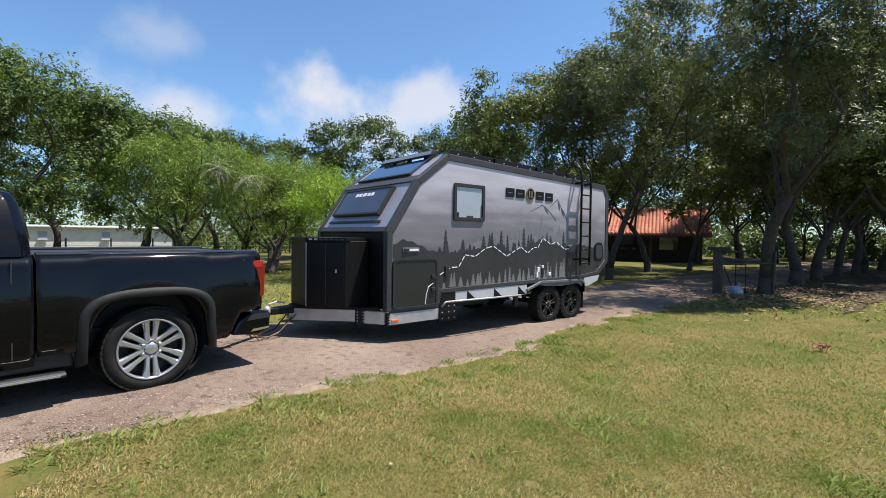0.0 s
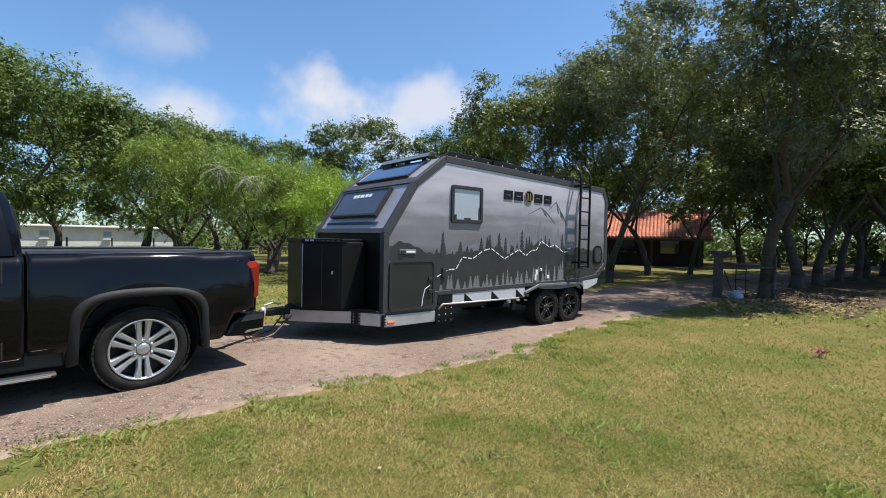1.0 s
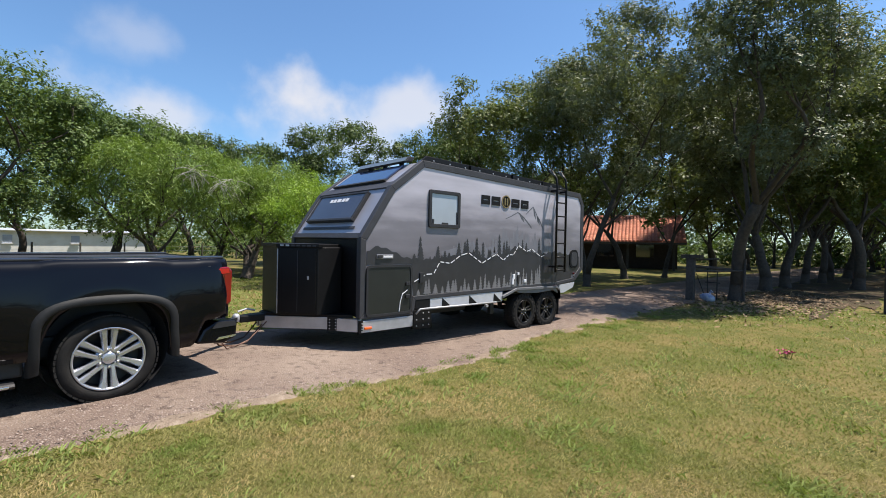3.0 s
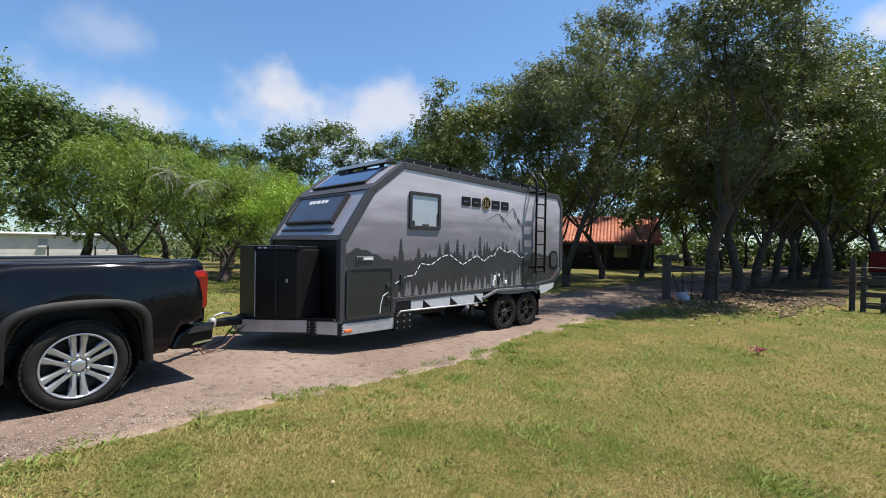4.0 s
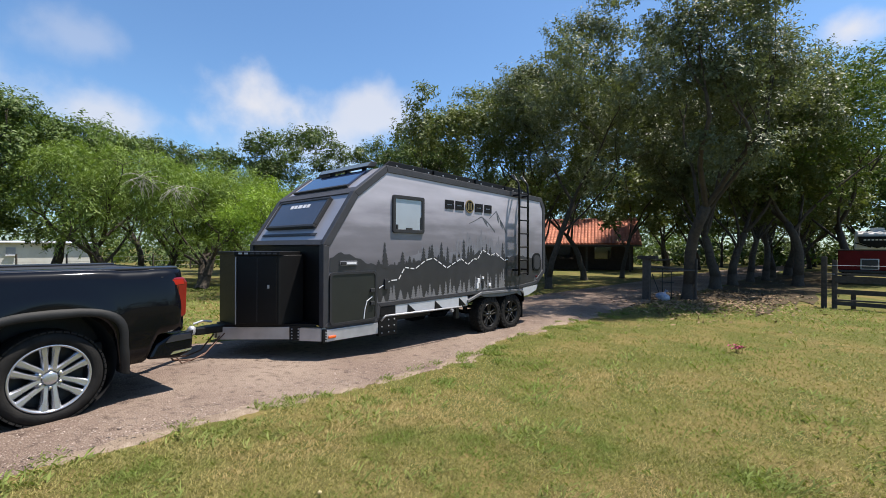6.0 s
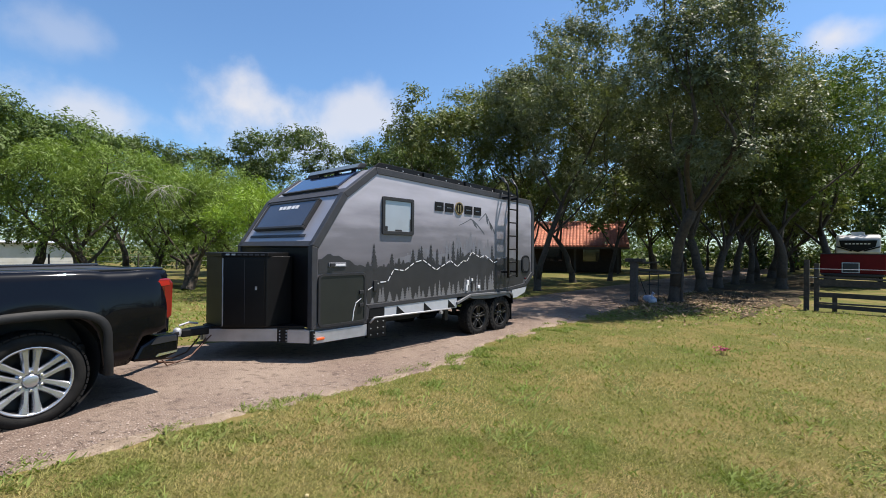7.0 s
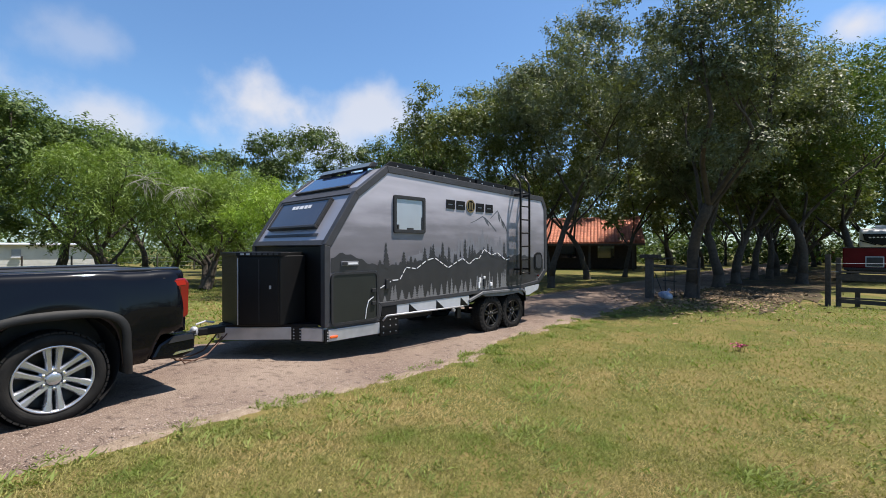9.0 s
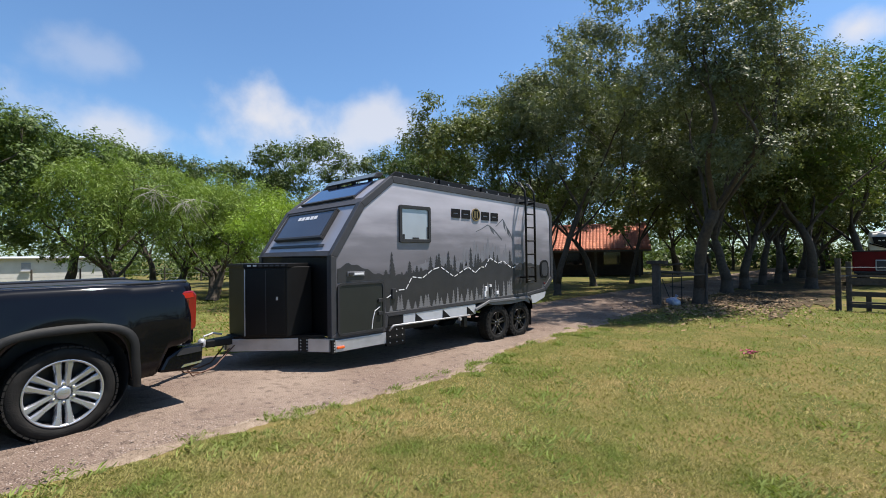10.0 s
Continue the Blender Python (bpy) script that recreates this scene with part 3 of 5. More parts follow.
# emblem on the side: plain blocks and a bronze roundel
for y0, y1 in ((2.56, 2.79), (2.84, 3.08), (3.42, 3.66), (3.72, 3.95)):
    t = (y0 - 2.56) * 0.012
    em = part("emblem_block", bars_in([(y0, 2.30 - t), (y1, 2.30 - t), (y1, 2.465 - t), (y0, 2.465 - t)], [(y0 + 0.045, 2.372 - t), (y1 - 0.045, 2.372 - t), (y1 - 0.045, 2.392 - t), (y0 + 0.045, 2.392 - t)], a=0.0, b=0.012), LETTER, side, "black emblem block")
ring = part("emblem_roundel", lathe([(0.0, 0.105), (0.016, 0.105), (0.016, 0.125), (0.0, 0.125)], 32, "x", (0, 3.25, 2.385)), GOLD, side, "bronze ring emblem")
part("emblem_disc", lathe([(0.006, 0.001), (0.006, 0.104)], 32, "x", (0, 3.25, 2.385)), LETTER, side)
for y in (3.215, 3.285):
    part("emblem_bar", box(0.006, 0.016, y - 0.017, y + 0.017, 2.315, 2.455), GOLD, side)


# printed landscape
def pine(y, z, h, w):
    """One printed pine: tiers stacked on a short stem."""
    n = 5
    res = [[(y - w * 0.06, z), (y + w * 0.06, z), (y + w * 0.06, z + h * 0.08), (y - w * 0.06, z + h * 0.08)]]
    for k in range(n):
        f0, f1 = 0.08 + 0.92 * k / n, 0.08 + 0.92 * (k + 1) / n
        a, b = w * 0.5 * (1 - 0.8 * k / n), w * 0.26 * (1 - (k + 1) / n) + 0.001
        res.append([(y - a, z + h * f0), (y + a, z + h * f0), (y + b, z + h * f1), (y - b, z + h * f1)])
    return [res]


def flat(shapes, x):
    """Thin printed shapes; groups of them that overlap lie a hair above one another."""
    bm = bmesh.new()
    k = 0
    for s in shapes:
        if isinstance(s[0], list):
            k += 1
            group, up = s, 0.0006 * (1 + k % 4)
        else:
            group, up = [s], 0
        for q in group:
            bm.faces.new([bm.verts.new((x + up, *p)) for p in q])
    bm.normal_update()
    bmesh.ops.triangulate(bm, faces=[f for f in bm.faces if len(f.verts) > 4])
    bm.normal_update()
    for f in bm.faces:
        if f.normal.x < 0:
            f.normal_flip()
    return bm


rng = random.Random(11)
RIDGE = [(0.1, 1.42), (0.3, 1.50), (0.55, 1.43), (0.8, 1.32), (1.2, 1.28), (1.8, 1.33), (2.3, 1.40), (2.7, 1.28), (3.1, 1.36), (3.6, 1.50), (4.0, 1.42), (4.4, 1.36), (4.9, 1.42), (5.4, 1.36), (5.92, 1.30)]


def ridge(y):
    for (y0, z0), (y1, z1) in zip(RIDGE, RIDGE[1:]):
        if y <= y1:
            return z0 + (z1 - z0) * (y - y0) / (y1 - y0)
    return RIDGE[-1][1]


def band(top, low, y0, y1, step):
    n = int((y1 - y0) / step)
    return [[(y0 + k * step, low(y0 + k * step)), (y0 + (k + 1) * step, low(y0 + (k + 1) * step)), (y0 + (k + 1) * step, top(y0 + (k + 1) * step)), (y0 + k * step, top(y0 + k * step))] for k in range(n)]


def low_edge(y):
    return 1.21 if y < 0.98 else 0.70 if y < 5.6 else 0.9


mist = sum((pine(y, ridge(y) + 0.05 * rng.random(), rng.uniform(0.22, 0.45), 0.15) for y in [2.9 + 0.075 * k + rng.uniform(-0.03, 0.03) for k in range(28)]), [])
mist += sum((pine(y, ridge(y), rng.uniform(0.15, 0.3), 0.10) for y in [1.9 + 0.08 * k + rng.uniform(-0.03, 0.03) for k in range(14)]), [])
mist += band(lambda y: ridge(y) + 0.16 + 0.05 * math.sin(3 * y), lambda y: ridge(y) - 0.1, 1.6, 5.85, 0.05)
part("printed_mist", flat(mist, 0.001), DECAL_MIST, side, "pale printed misty wood")
dark = band(lambda y: ridge(y) + 0.015 * math.sin(31 * y), low_edge, 0.1, 5.9, 0.05)
dark += sum((pine(y, ridge(y) - 0.06, 0.10 + 0.36 * rng.random() ** 2.2, rng.uniform(0.09, 0.16)) for y in [0.98 + 0.105 * k + rng.uniform(-0.05, 0.05) for k in range(34)]), [])
part("printed_wood", flat(dark, 0.0042), DECAL_DARK, side, "dark printed pine ridge")
mid = sum((pine(y, 0.69, 0.10 + 0.24 * rng.random() ** 1.4 + (0.22 if y > 3.45 else 0.0) * rng.random() ** 0.5, rng.uniform(0.10, 0.16)) for y in [1.12 + 0.118 * k + rng.uniform(-0.06, 0.06) for k in range(29)]), [])
for k, shape in enumerate(mid):
    part("printed_pine", flat([shape], 0.0068 + 0.0008 * (k % 4)), DECAL_LIGHT, side, "grey printed pine")
TRAIL = [(1.0, 0.92), (1.25, 1.035), (1.42, 1.04), (1.56, 1.24), (1.8, 1.21), (2.05, 1.35), (2.25, 1.39), (2.6, 1.20), (3.0, 1.37), (3.2, 1.25), (3.38, 1.36), (3.5, 1.35), (3.66, 1.54), (3.92, 1.42), (4.1, 1.47), (4.40, 1.31), (4.56, 1.34)]
dash = []
for (y0, z0), (y1, z1) in zip(TRAIL, TRAIL[1:]):
    d = Vector((y1 - y0, z1 - z0))
    k = max(1, round(d.length / 0.14))
    nn = Vector((-d.y, d.x)).normalized() * 0.011
    for q in range(k):
        a, b = Vector((y0, z0)) + d * (q + 0.08) / k, Vector((y0, z0)) + d * (q + 0.80) / k
        dash.append([tuple(a - nn * 0.8), tuple(b - nn * 0.8), tuple(b + nn * 0.8), tuple(a + nn * 0.8)])
part("printed_trail", flat(dash, 0.0108), DECAL_WHITE, side, "dashed white trail line")
def stroke(line, w0, w1):
    """A printed line that grows thinner or thicker along its way."""
    res, n = [], len(line) - 1
    for k in range(n):
        (ya, za), (yb, zb) = line[k], line[k + 1]
        wa, wb = w0 + (w1 - w0) * k / n, w0 + (w1 - w0) * (k + 1) / n
        res.append([(ya, za - wa), (yb, zb - wb), (yb, zb), (ya, za)])
    return res


peaks = stroke([(3.25, 2.06), (3.42, 2.12), (3.62, 2.21), (3.70, 2.185), (3.82, 2.12), (3.92, 2.05), (4.08, 1.93)], 0.012, 0.045)
peaks += stroke([(3.88, 2.18), (4.0, 2.27), (4.12, 2.355), (4.19, 2.28), (4.27, 2.17), (4.35, 2.10), (4.46, 1.95)], 0.015, 0.06)
peaks += [[(3.66, 2.18), (3.80, 2.10), (3.84, 2.00), (3.74, 2.07)], [(4.12, 2.33), (4.2, 2.22), (4.22, 2.08), (4.15, 2.17)], [(4.24, 2.17), (4.34, 2.08), (4.36, 1.97), (4.27, 2.05)]]
part("printed_peaks", flat(peaks, 0.0008), DECAL_MID, side, "grey printed mountain outline")

# sockets and fittings on the side
for y, z, w, h, mt in ((1.155, 0.98, 0.08, 0.17, BLACK_PLASTIC), (3.52, 0.92, 0.06, 0.10, DECAL_WHITE), (3.66, 0.97, 0.05, 0.05, DECAL_WHITE), (3.66, 0.86, 0.06, 0.13, BLACK_PLASTIC), (3.88, 0.82, 0.07, 0.07, DECAL_WHITE), (3.49, 0.82, 0.05, 0.12, DECAL_WHITE), (4.95, 1.05, 0.05, 0.05, DECAL_WHITE), (5.66, 0.92, 0.035, 0.035, RED_LENS)):
    part("fitting", box(0.0, 0.03, y - w / 2, y + w / 2, z - h / 2, z + h / 2, edge=0.008), mt, caravan)
hatch = part("rear_hatch", prism(rounded(5.5, 5.84, 1.04, 1.46, 0.12), 0.0, 0.02), BLACK_POWDER, caravan, "small black rounded rear hatch", bevel=0.006)
part("hatch_panel", prism(rounded(5.55, 5.79, 1.09, 1.41, 0.09), 0.02, 0.026), TRIM, hatch)

# ladder
ladder = part("ladder", tube([(0.17, 4.72, 0.98), (0.17, 4.72, 2.80), (0.15, 4.72, 2.98), (0.02, 4.72, 3.16), (-0.05, 4.72, 3.16)], 0.024, 8), BLACK_POWDER, caravan, "black steel ladder on the side", smooth=True)
part("stile", tube([(0.17, 5.06, 0.98), (0.17, 5.06, 2.80), (0.15, 5.06, 2.98), (0.02, 5.06, 3.16), (-0.05, 5.06, 3.16)], 0.024, 8), BLACK_POWDER, ladder, smooth=True)
for k in range(7):
    z = 1.02 + k * 0.29
    part("rung", tube([(0.17, 4.72, z), (0.17, 5.06, z)], 0.016, 8), BLACK_POWDER, ladder, smooth=True)
for y in (4.72, 5.06):
    part("top_grip", tube([(0.10, y, 3.05), (-0.02, y, 3.17)], 0.027, 8), FENDER, ladder)
    for z in (1.1, 2.72):
        part("standoff", box(0.0, 0.17, y - 0.02, y + 0.02, z - 0.02, z + 0.02), BLACK_POWDER, ladder)

# chassis
part("front_side_rail", box(-0.06, 0.012, 0.03, 0.99, 0.2, 0.375, edge=0.006), GALV, caravan, "pale galvanised side rail")
part("side_marker", box(0.012, 0.035, 0.07, 0.20, 0.245, 0.285, edge=0.012), ORANGE_LENS, caravan, "orange side marker lamp")
br = part("bolted_bracket", box(-0.05, 0.02, 1.0, 1.38, 0.15, 0.46, edge=0.006), BLACK_POWDER, caravan, "black plate with bright bolts")
for y in (1.06, 1.2, 1.32):
    for z in (0.2, 0.3, 0.4):
        part("bolt", lathe([(0, 0.001), (0, 0.012), (0.01, 0.01), (0.01, 0.001)], 8, "x", (0.02, y, z)), GALV, br)
part("step_bar", tube([(0.05, 1.02, 0.40), (0.09, 1.08, 0.48), (0.09, 2.0, 0.47), (0.07, 2.95, 0.46)], 0.016, 8), GALV, caravan, smooth=True)
plate = part("side_plate", box(-0.04, 0.006, 1.36, 3.2, 0.45, 0.64, edge=0.005), PALE_PLATE, caravan, "pale side plate with dark triangular cut-outs")
for y in (1.62, 2.28, 2.94):
    part("cut_out", prism([(y, 0.46), (y + 0.22, 0.46), (y + 0.01, 0.62)], 0.0, 0.010), BLACK_POWDER, plate)
part("dark_plate", box(-0.04, 0.008, 1.04, 1.35, 0.47, 0.62, edge=0.005), BLACK_POWDER, caravan)
for x in (-0.55, -1.85):
    part("main_rail", box(x - 0.03, x + 0.03, 0.1, 5.8, 0.40, 0.56), BLACK_POWDER, caravan)
for y in (3.916, 4.681):
    part("axle", tube([(-W + 0.2, y, 0.197), (-0.2, y, 0.197)], 0.04, 8), BLACK_POWDER, caravan)
    for x in (-0.4, -2.0):
        part("spring", box(x - 0.03, x + 0.03, y - 0.32, y + 0.32, 0.24, 0.30, edge=0.01), DARK_METAL, caravan)
        part("hanger", box(x - 0.03, x + 0.03, y - 0.36, y - 0.28, 0.26, 0.45), DARK_METAL, caravan)
part("water_tank", box(-1.7, -0.7, 1.6, 2.9, 0.22, 0.42, edge=0.04), BLACK_PLASTIC, caravan)
part("corner_leg", box(-0.22, -0.14, 3.02, 3.12, 0.20, 0.60, edge=0.01), DARK_METAL, caravan)
part("valve_cap", lathe([(0, 0.001), (0, 0.035), (0.05, 0.03), (0.05, 0.001)], 12, "x", (-0.02, 2.75, 0.40)), GALV, caravan)
FEN = [(3.18, 0.56), (3.60, 0.69), (4.98, 0.67), (5.1, 0.60), (5.1, 0.42)]
for xa, xb in ((-0.28, 0.045), (-W - 0.045, -W + 0.28)):
    bm = bmesh.new()
    for (y0, z0), (y1, z1) in zip(FEN, FEN[1:]):
        prism([(y0, z0), (y1, z1), (y1, z1 - 0.05), (y0, z0 - 0.05)], xa, xb, bm=bm)
    part("fender", bm, FENDER, caravan, "grey angular steel mudguard", bevel=0.006)
part("fender_skirt", prism([(3.50, 0.65), (5.0, 0.62), (5.06, 0.50), (4.86, 0.58), (4.3, 0.55), (3.72, 0.58)], -0.02, 0.02), FENDER, caravan, bevel=0.004)
part("rear_plate", prism([(5.12, 0.68), (5.72, 0.72), (5.66, 0.60), (5.3, 0.50), (5.12, 0.50)], -0.04, 0.01), PALE_PLATE, caravan)
part("mud_flap", box(-0.26, 0.0, 5.10, 5.12, 0.02, 0.42), RUBBER, caravan)


def wheel(parent, centre, radius, rim, width, out, spokes, alloy, lug, knobs=True):
    """A wheel whose outer face looks along +x (out = 1) or -x (out = -1)."""
    cx, cy, cz = centre
    m = Matrix.Translation(centre) @ (Matrix() if out > 0 else pose(0, 0, 0, 0, 0, 180))

    def put(name, bm, mt, par, label="", smooth_faces=False):
        bmesh.ops.transform(bm, matrix=m, verts=bm.verts)
        return part(name, bm, mt, par, label, smooth_faces)

    h = width
    barrel = put("wheel", lathe([(-0.02, rim * 0.97), (-0.10, rim * 0.9), (-h + 0.03, rim * 0.93), (-h + 0.03, 0.05), (-0.12, 0.05), (-0.12, rim * 0.9)], 40), DARK_METAL, parent, "", True)
    R = radius
    prof = [(-0.025, rim), (-0.004, rim + 0.012), (0.0, rim + 0.45 * (R - rim)), (-0.012, R - 0.035), (-0.04, R - 0.008), (-0.06, R - 0.006), (-h + 0.06, R - 0.006), (-h + 0.04, R - 0.008), (-h + 0.012, R - 0.035), (-h, rim + 0.45 * (R - rim)), (-h + 0.004, rim + 0.012), (-h + 0.025, rim)]
    put("tyre", lathe(prof, 56), RUBBER, barrel, "", True)
    bm = bmesh.new()
    n = 46
    for k in range(n):
        for row, (a, b) in enumerate(((-0.010, -0.075), (-0.085, -h + 0.085), (-h + 0.075, -h + 0.010))):
            ang = (k + 0.5 * (row % 2)) * math.tau / n
            c = bmesh.ops.create_cube(bm, size=1.0, matrix=Matrix.Rotation(ang, 4, "X") @ Matrix.Translation(((a + b) / 2, 0, R - 0.012)) @ Matrix.Diagonal((abs(b - a), math.tau * R / n * 0.78, 0.026 if knobs else 0.016, 1)))
    for k in range(n // 2 if knobs else 0):
        ang = k * math.tau / (n // 2)
        bmesh.ops.create_cube(bm, size=1.0, matrix=Matrix.Rotation(ang, 4, "X") @ Matrix.Translation((-0.008, 0, R - 0.038)) @ Matrix.Diagonal((0.016, math.tau * R / n * 0.9, 0.05, 1)))
    put("tread", bm, RUBBER, barrel)
    put("rim_ring", lathe([(-0.03, rim * 0.93), (-0.008, rim * 0.95), (0.0, rim), (-0.01, rim * 1.015), (-0.04, rim * 1.0)], 56), alloy, barrel, "", True)
    for k in range(spokes):
        for sgn in (-1, 1):
            a = k * math.tau / spokes
            bm = bmesh.new()
            w0, w1 = rim * 0.082, rim * 0.125
            o0, o1 = sgn * rim * 0.095, sgn * rim * 0.165
            pts = []
            for r, o, w, d in ((rim * 0.2, o0, w0, -0.035), (rim * 0.62, (o0 + o1) / 2, w0, -0.022), (rim * 0.97, o1, w1, -0.012)):
                pts.append([bm.verts.new((d + dd, o + ww, r)) for ww, dd in ((-w, -0.012), (-w * 0.55, 0.006), (w * 0.55, 0.006), (w, -0.012), (w, -0.05), (-w, -0.05))])
            for p, q in zip(pts, pts[1:]):
                for i in range(6):
                    bm.faces.new((p[i], p[(i + 1) % 6], q[(i + 1) % 6], q[i]))
            bmesh.ops.recalc_face_normals(bm, faces=bm.faces[:])
            bmesh.ops.rotate(bm, verts=bm.verts, cent=(0, 0, 0), matrix=Matrix.Rotation(a, 3, "X"))
            put("spoke", bm, alloy, barrel)
    put("hub_cap", lathe([(-0.07, rim * 0.40), (-0.046, rim * 0.38), (-0.042, rim * 0.20), (-0.020, rim * 0.18), (-0.017, rim * 0.15), (-0.017, 0.001)], 24), alloy, barrel, "", True)
    for k in range(6):
        a = (k + 0.5) * math.tau / 6
        put("wheel_nut", lathe([(-0.05, 0.014), (-0.024, 0.014), (-0.018, 0.009), (-0.018, 0.001)], 6, "x", (0, rim * 0.28 * math.cos(a), rim * 0.28 * math.sin(a))), lug, barrel)
    return barrel


for y in (3.916, 4.681):
    wheel(caravan, (0.0, y, 0.188), 0.38, 0.235, 0.25, 1, 5, ALLOY_DARK, CHROME)
    wheel(caravan, (-W, y, 0.188), 0.38, 0.235, 0.25, -1, 5, ALLOY_DARK, CHROME)

# front box, draw bar, coupling
BOX = [(-0.50, -0.03), (-0.45, -0.45), (-0.86, -0.90), (-1.44, -0.90), (-1.85, -0.45), (-1.80, -0.03)]
tool = part("front_box", prism(BOX, 0.45, 1.46, "z"), BLACK_POWDER, caravan, "tall black powder-coated front box", bevel=0.01)
LID = [(-0.58, -0.03), (-0.43, -0.45), (-0.85, -0.922), (-1.45, -0.922), (-1.87, -0.45), (-1.72, -0.03)]
part("lid", prism(LID, 1.455, 1.51, "z"), BLACK_POWDER, tool, bevel=0.006)
a, b = Vector((-0.45, -0.45)), Vector((-0.86, -0.90))
d = (b - a).normalized()
nn = Vector((-d.y, d.x)) * (1 if Vector((-d.y, d.x)).x > 0 else -1)


def on_face(s0, s1, z0, z1, h0, h1):
    q = [a + d * s0 + nn * h0, a + d * s1 + nn * h0, a + d * s1 + nn * h1, a + d * s0 + nn * h1]
    return prism([tuple(v) for v in q], z0, z1, "z")


L = (b - a).length
bdoor = part("box_door", on_face(0.03, L - 0.03, 0.48, 1.43, 0.0, 0.015), BLACK_POWDER, tool, bevel=0.004)
# bright strip added where the black box's corner catches the light
part("door_edge", on_face(L - 0.012, L - 0.001, 0.47, 1.43, 0.0, 0.018), GALV, tool, "bright strip for the glint on the box corner")
part("centre_fold", on_face(0.30, 0.306, 0.5, 1.41, 0.015, 0.018), TRIM, bdoor)
part("lock", on_face(0.13, 0.155, 0.98, 1.03, 0.015, 0.03), GALV, bdoor)
for k in range(7):
    s = 0.03 + 0.08 * k
    part("rivet_plate", on_face(s, s + 0.05, 1.47, 1.495, 0.02, 0.026), GALV if k > 4 else TRIM, tool)
for sx in (1, -1):
    x0, x1 = (-0.30, -1.10) if sx > 0 else (-W + 0.30, -W + 1.10)
    o = 0.03
    bm = bmesh.new()
    prism([(x0, -0.22), (x1, -1.04), (x1 - 0.07 * sx, -1.04), (x0 - 0.07 * sx, -0.22)], 0.235, 0.415, "z", bm)
    part("draw_rail", bm, GALV, caravan, "pale galvanised draw-bar rail", bevel=0.005)
    bm = bmesh.new()
    prism([(x0 + 0.28 * sx, -0.03), (x0, -0.22), (x0 - 0.06 * sx, -0.22), (x0 + 0.20 * sx, -0.03)], 0.215, 0.40, "z", bm)
    part("gusset_rail", bm, GALV, caravan)
    bm = bmesh.new()
    prism([(x0 + 0.02 * sx, -0.20), (x0 - 0.08 * sx, -0.325), (x0 - 0.10 * sx, -0.31), (x0, -0.19)], 0.22, 0.425, "z", bm)
    joint = part("joint_plate", bm, BLACK_POWDER, caravan)
    for q in (0.22, 0.78):
        for z in (0.25, 0.295, 0.34, 0.385):
            bm = bmesh.new()
            bmesh.ops.create_uvsphere(bm, u_segments=8, v_segments=5, radius=0.011, matrix=Matrix.Translation((x0 + (0.02 - 0.10 * q) * sx, -0.20 - 0.125 * q, z)))
            part("bolt", bm, GALV, joint)
    xp = 0.02 if sx > 0 else -W - 0.02
    corner = part("corner_plate", box(xp - 0.07, xp, -0.012, 0.05, 0.19, 0.385, edge=0.005), BLACK_POWDER, caravan)
    for z in (0.22, 0.26, 0.30, 0.34):
        part("bolt", lathe([(0, 0.001), (0, 0.012), (0.010, 0.010), (0.010, 0.001)], 8, "x", (xp, 0.03, z)), GALV, corner)
part("front_cross_rail", box(-W + 0.02, -0.02, -0.02, 0.05, 0.215, 0.40), GALV, caravan)
part("draw_deck", prism([(-0.16, -0.02), (-0.34, -0.24), (-1.06, -0.98), (-1.34, -0.98), (-2.06, -0.24), (-2.24, -0.02)], 0.405, 0.45, "z"), BLACK_POWDER, caravan)
part("coupler", prism([(-1.30, -0.96), (-1.28, -1.16), (-1.18, -1.36), (-1.06, -1.36), (-1.06, -0.96)], 0.34, 0.44, "z"), BLACK_POWDER, caravan, bevel=0.015)
part("coupler_head", lathe([(0.36, 0.045), (0.40, 0.055), (0.45, 0.05), (0.475, 0.025), (0.475, 0.001)], 16, "z", (-1.10, -1.40, 0)), GALV, caravan, smooth=True)
part("coupler_lever", tube([(-1.10, -1.38, 0.50), (-1.12, -1.25, 0.53), (-1.14, -1.12, 0.50)], 0.014, 8), GALV, caravan)
for k, xo in ((0, 0.12), (1, -0.10)):
    pts = [(-1.15 + xo, -1.05, 0.30), (-1.1 + xo, -1.25, 0.10), (-1.05 + xo, -1.45, 0.04 + 0.02 * k), (-0.95 + xo * 0.8, -1.7, 0.10), (-0.86 + xo * 0.6, -1.93, 0.40)]
    bm = bmesh.new()
    for i in range(len(pts) - 1):
        p, q = Vector(pts[i]), Vector(pts[i + 1])
        for s in range(4):
            c0, c1 = p.lerp(q, s / 4), p.lerp(q, (s + 1.15) / 4)
            tube([c0, c1], 0.011, 5, bm)
    part("safety_chain", bm, CHAIN, caravan, "rusty safety chain")
part("cable", tube([(-0.98, -1.0, 0.34), (-0.93, -1.3, 0.08), (-0.84, -1.6, 0.04), (-0.78, -1.9, 0.45)], 0.009, 6), surface("rusty_cable", (0.09, 0.04, 0.025), 0.6), caravan, smooth=True)

# ---- pick-up ----
truck = thing("pickup_truck", pose(-0.401, -3.205, 0.0, 0, 0, 8), "glossy black crew-cab pick-up with chrome wheels, towing the caravan", "pickup truck")


def skin(u):
    """How far the flank stands out, by height."""
    pts = [(0.30, 0.93), (0.50, 0.985), (0.75, 1.015), (0.95, 1.02), (1.10, 1.005), (1.20, 0.99), (1.28, 0.975), (1.325, 0.95), (1.345, 0.90), (1.35, 0.84)]
    for (z0, v0), (z1, v1) in zip(pts, pts[1:]):
        if u <= z1:
            return v0 + (v1 - v0) * (u - z0) / (z1 - z0)
    return pts[-1][1]


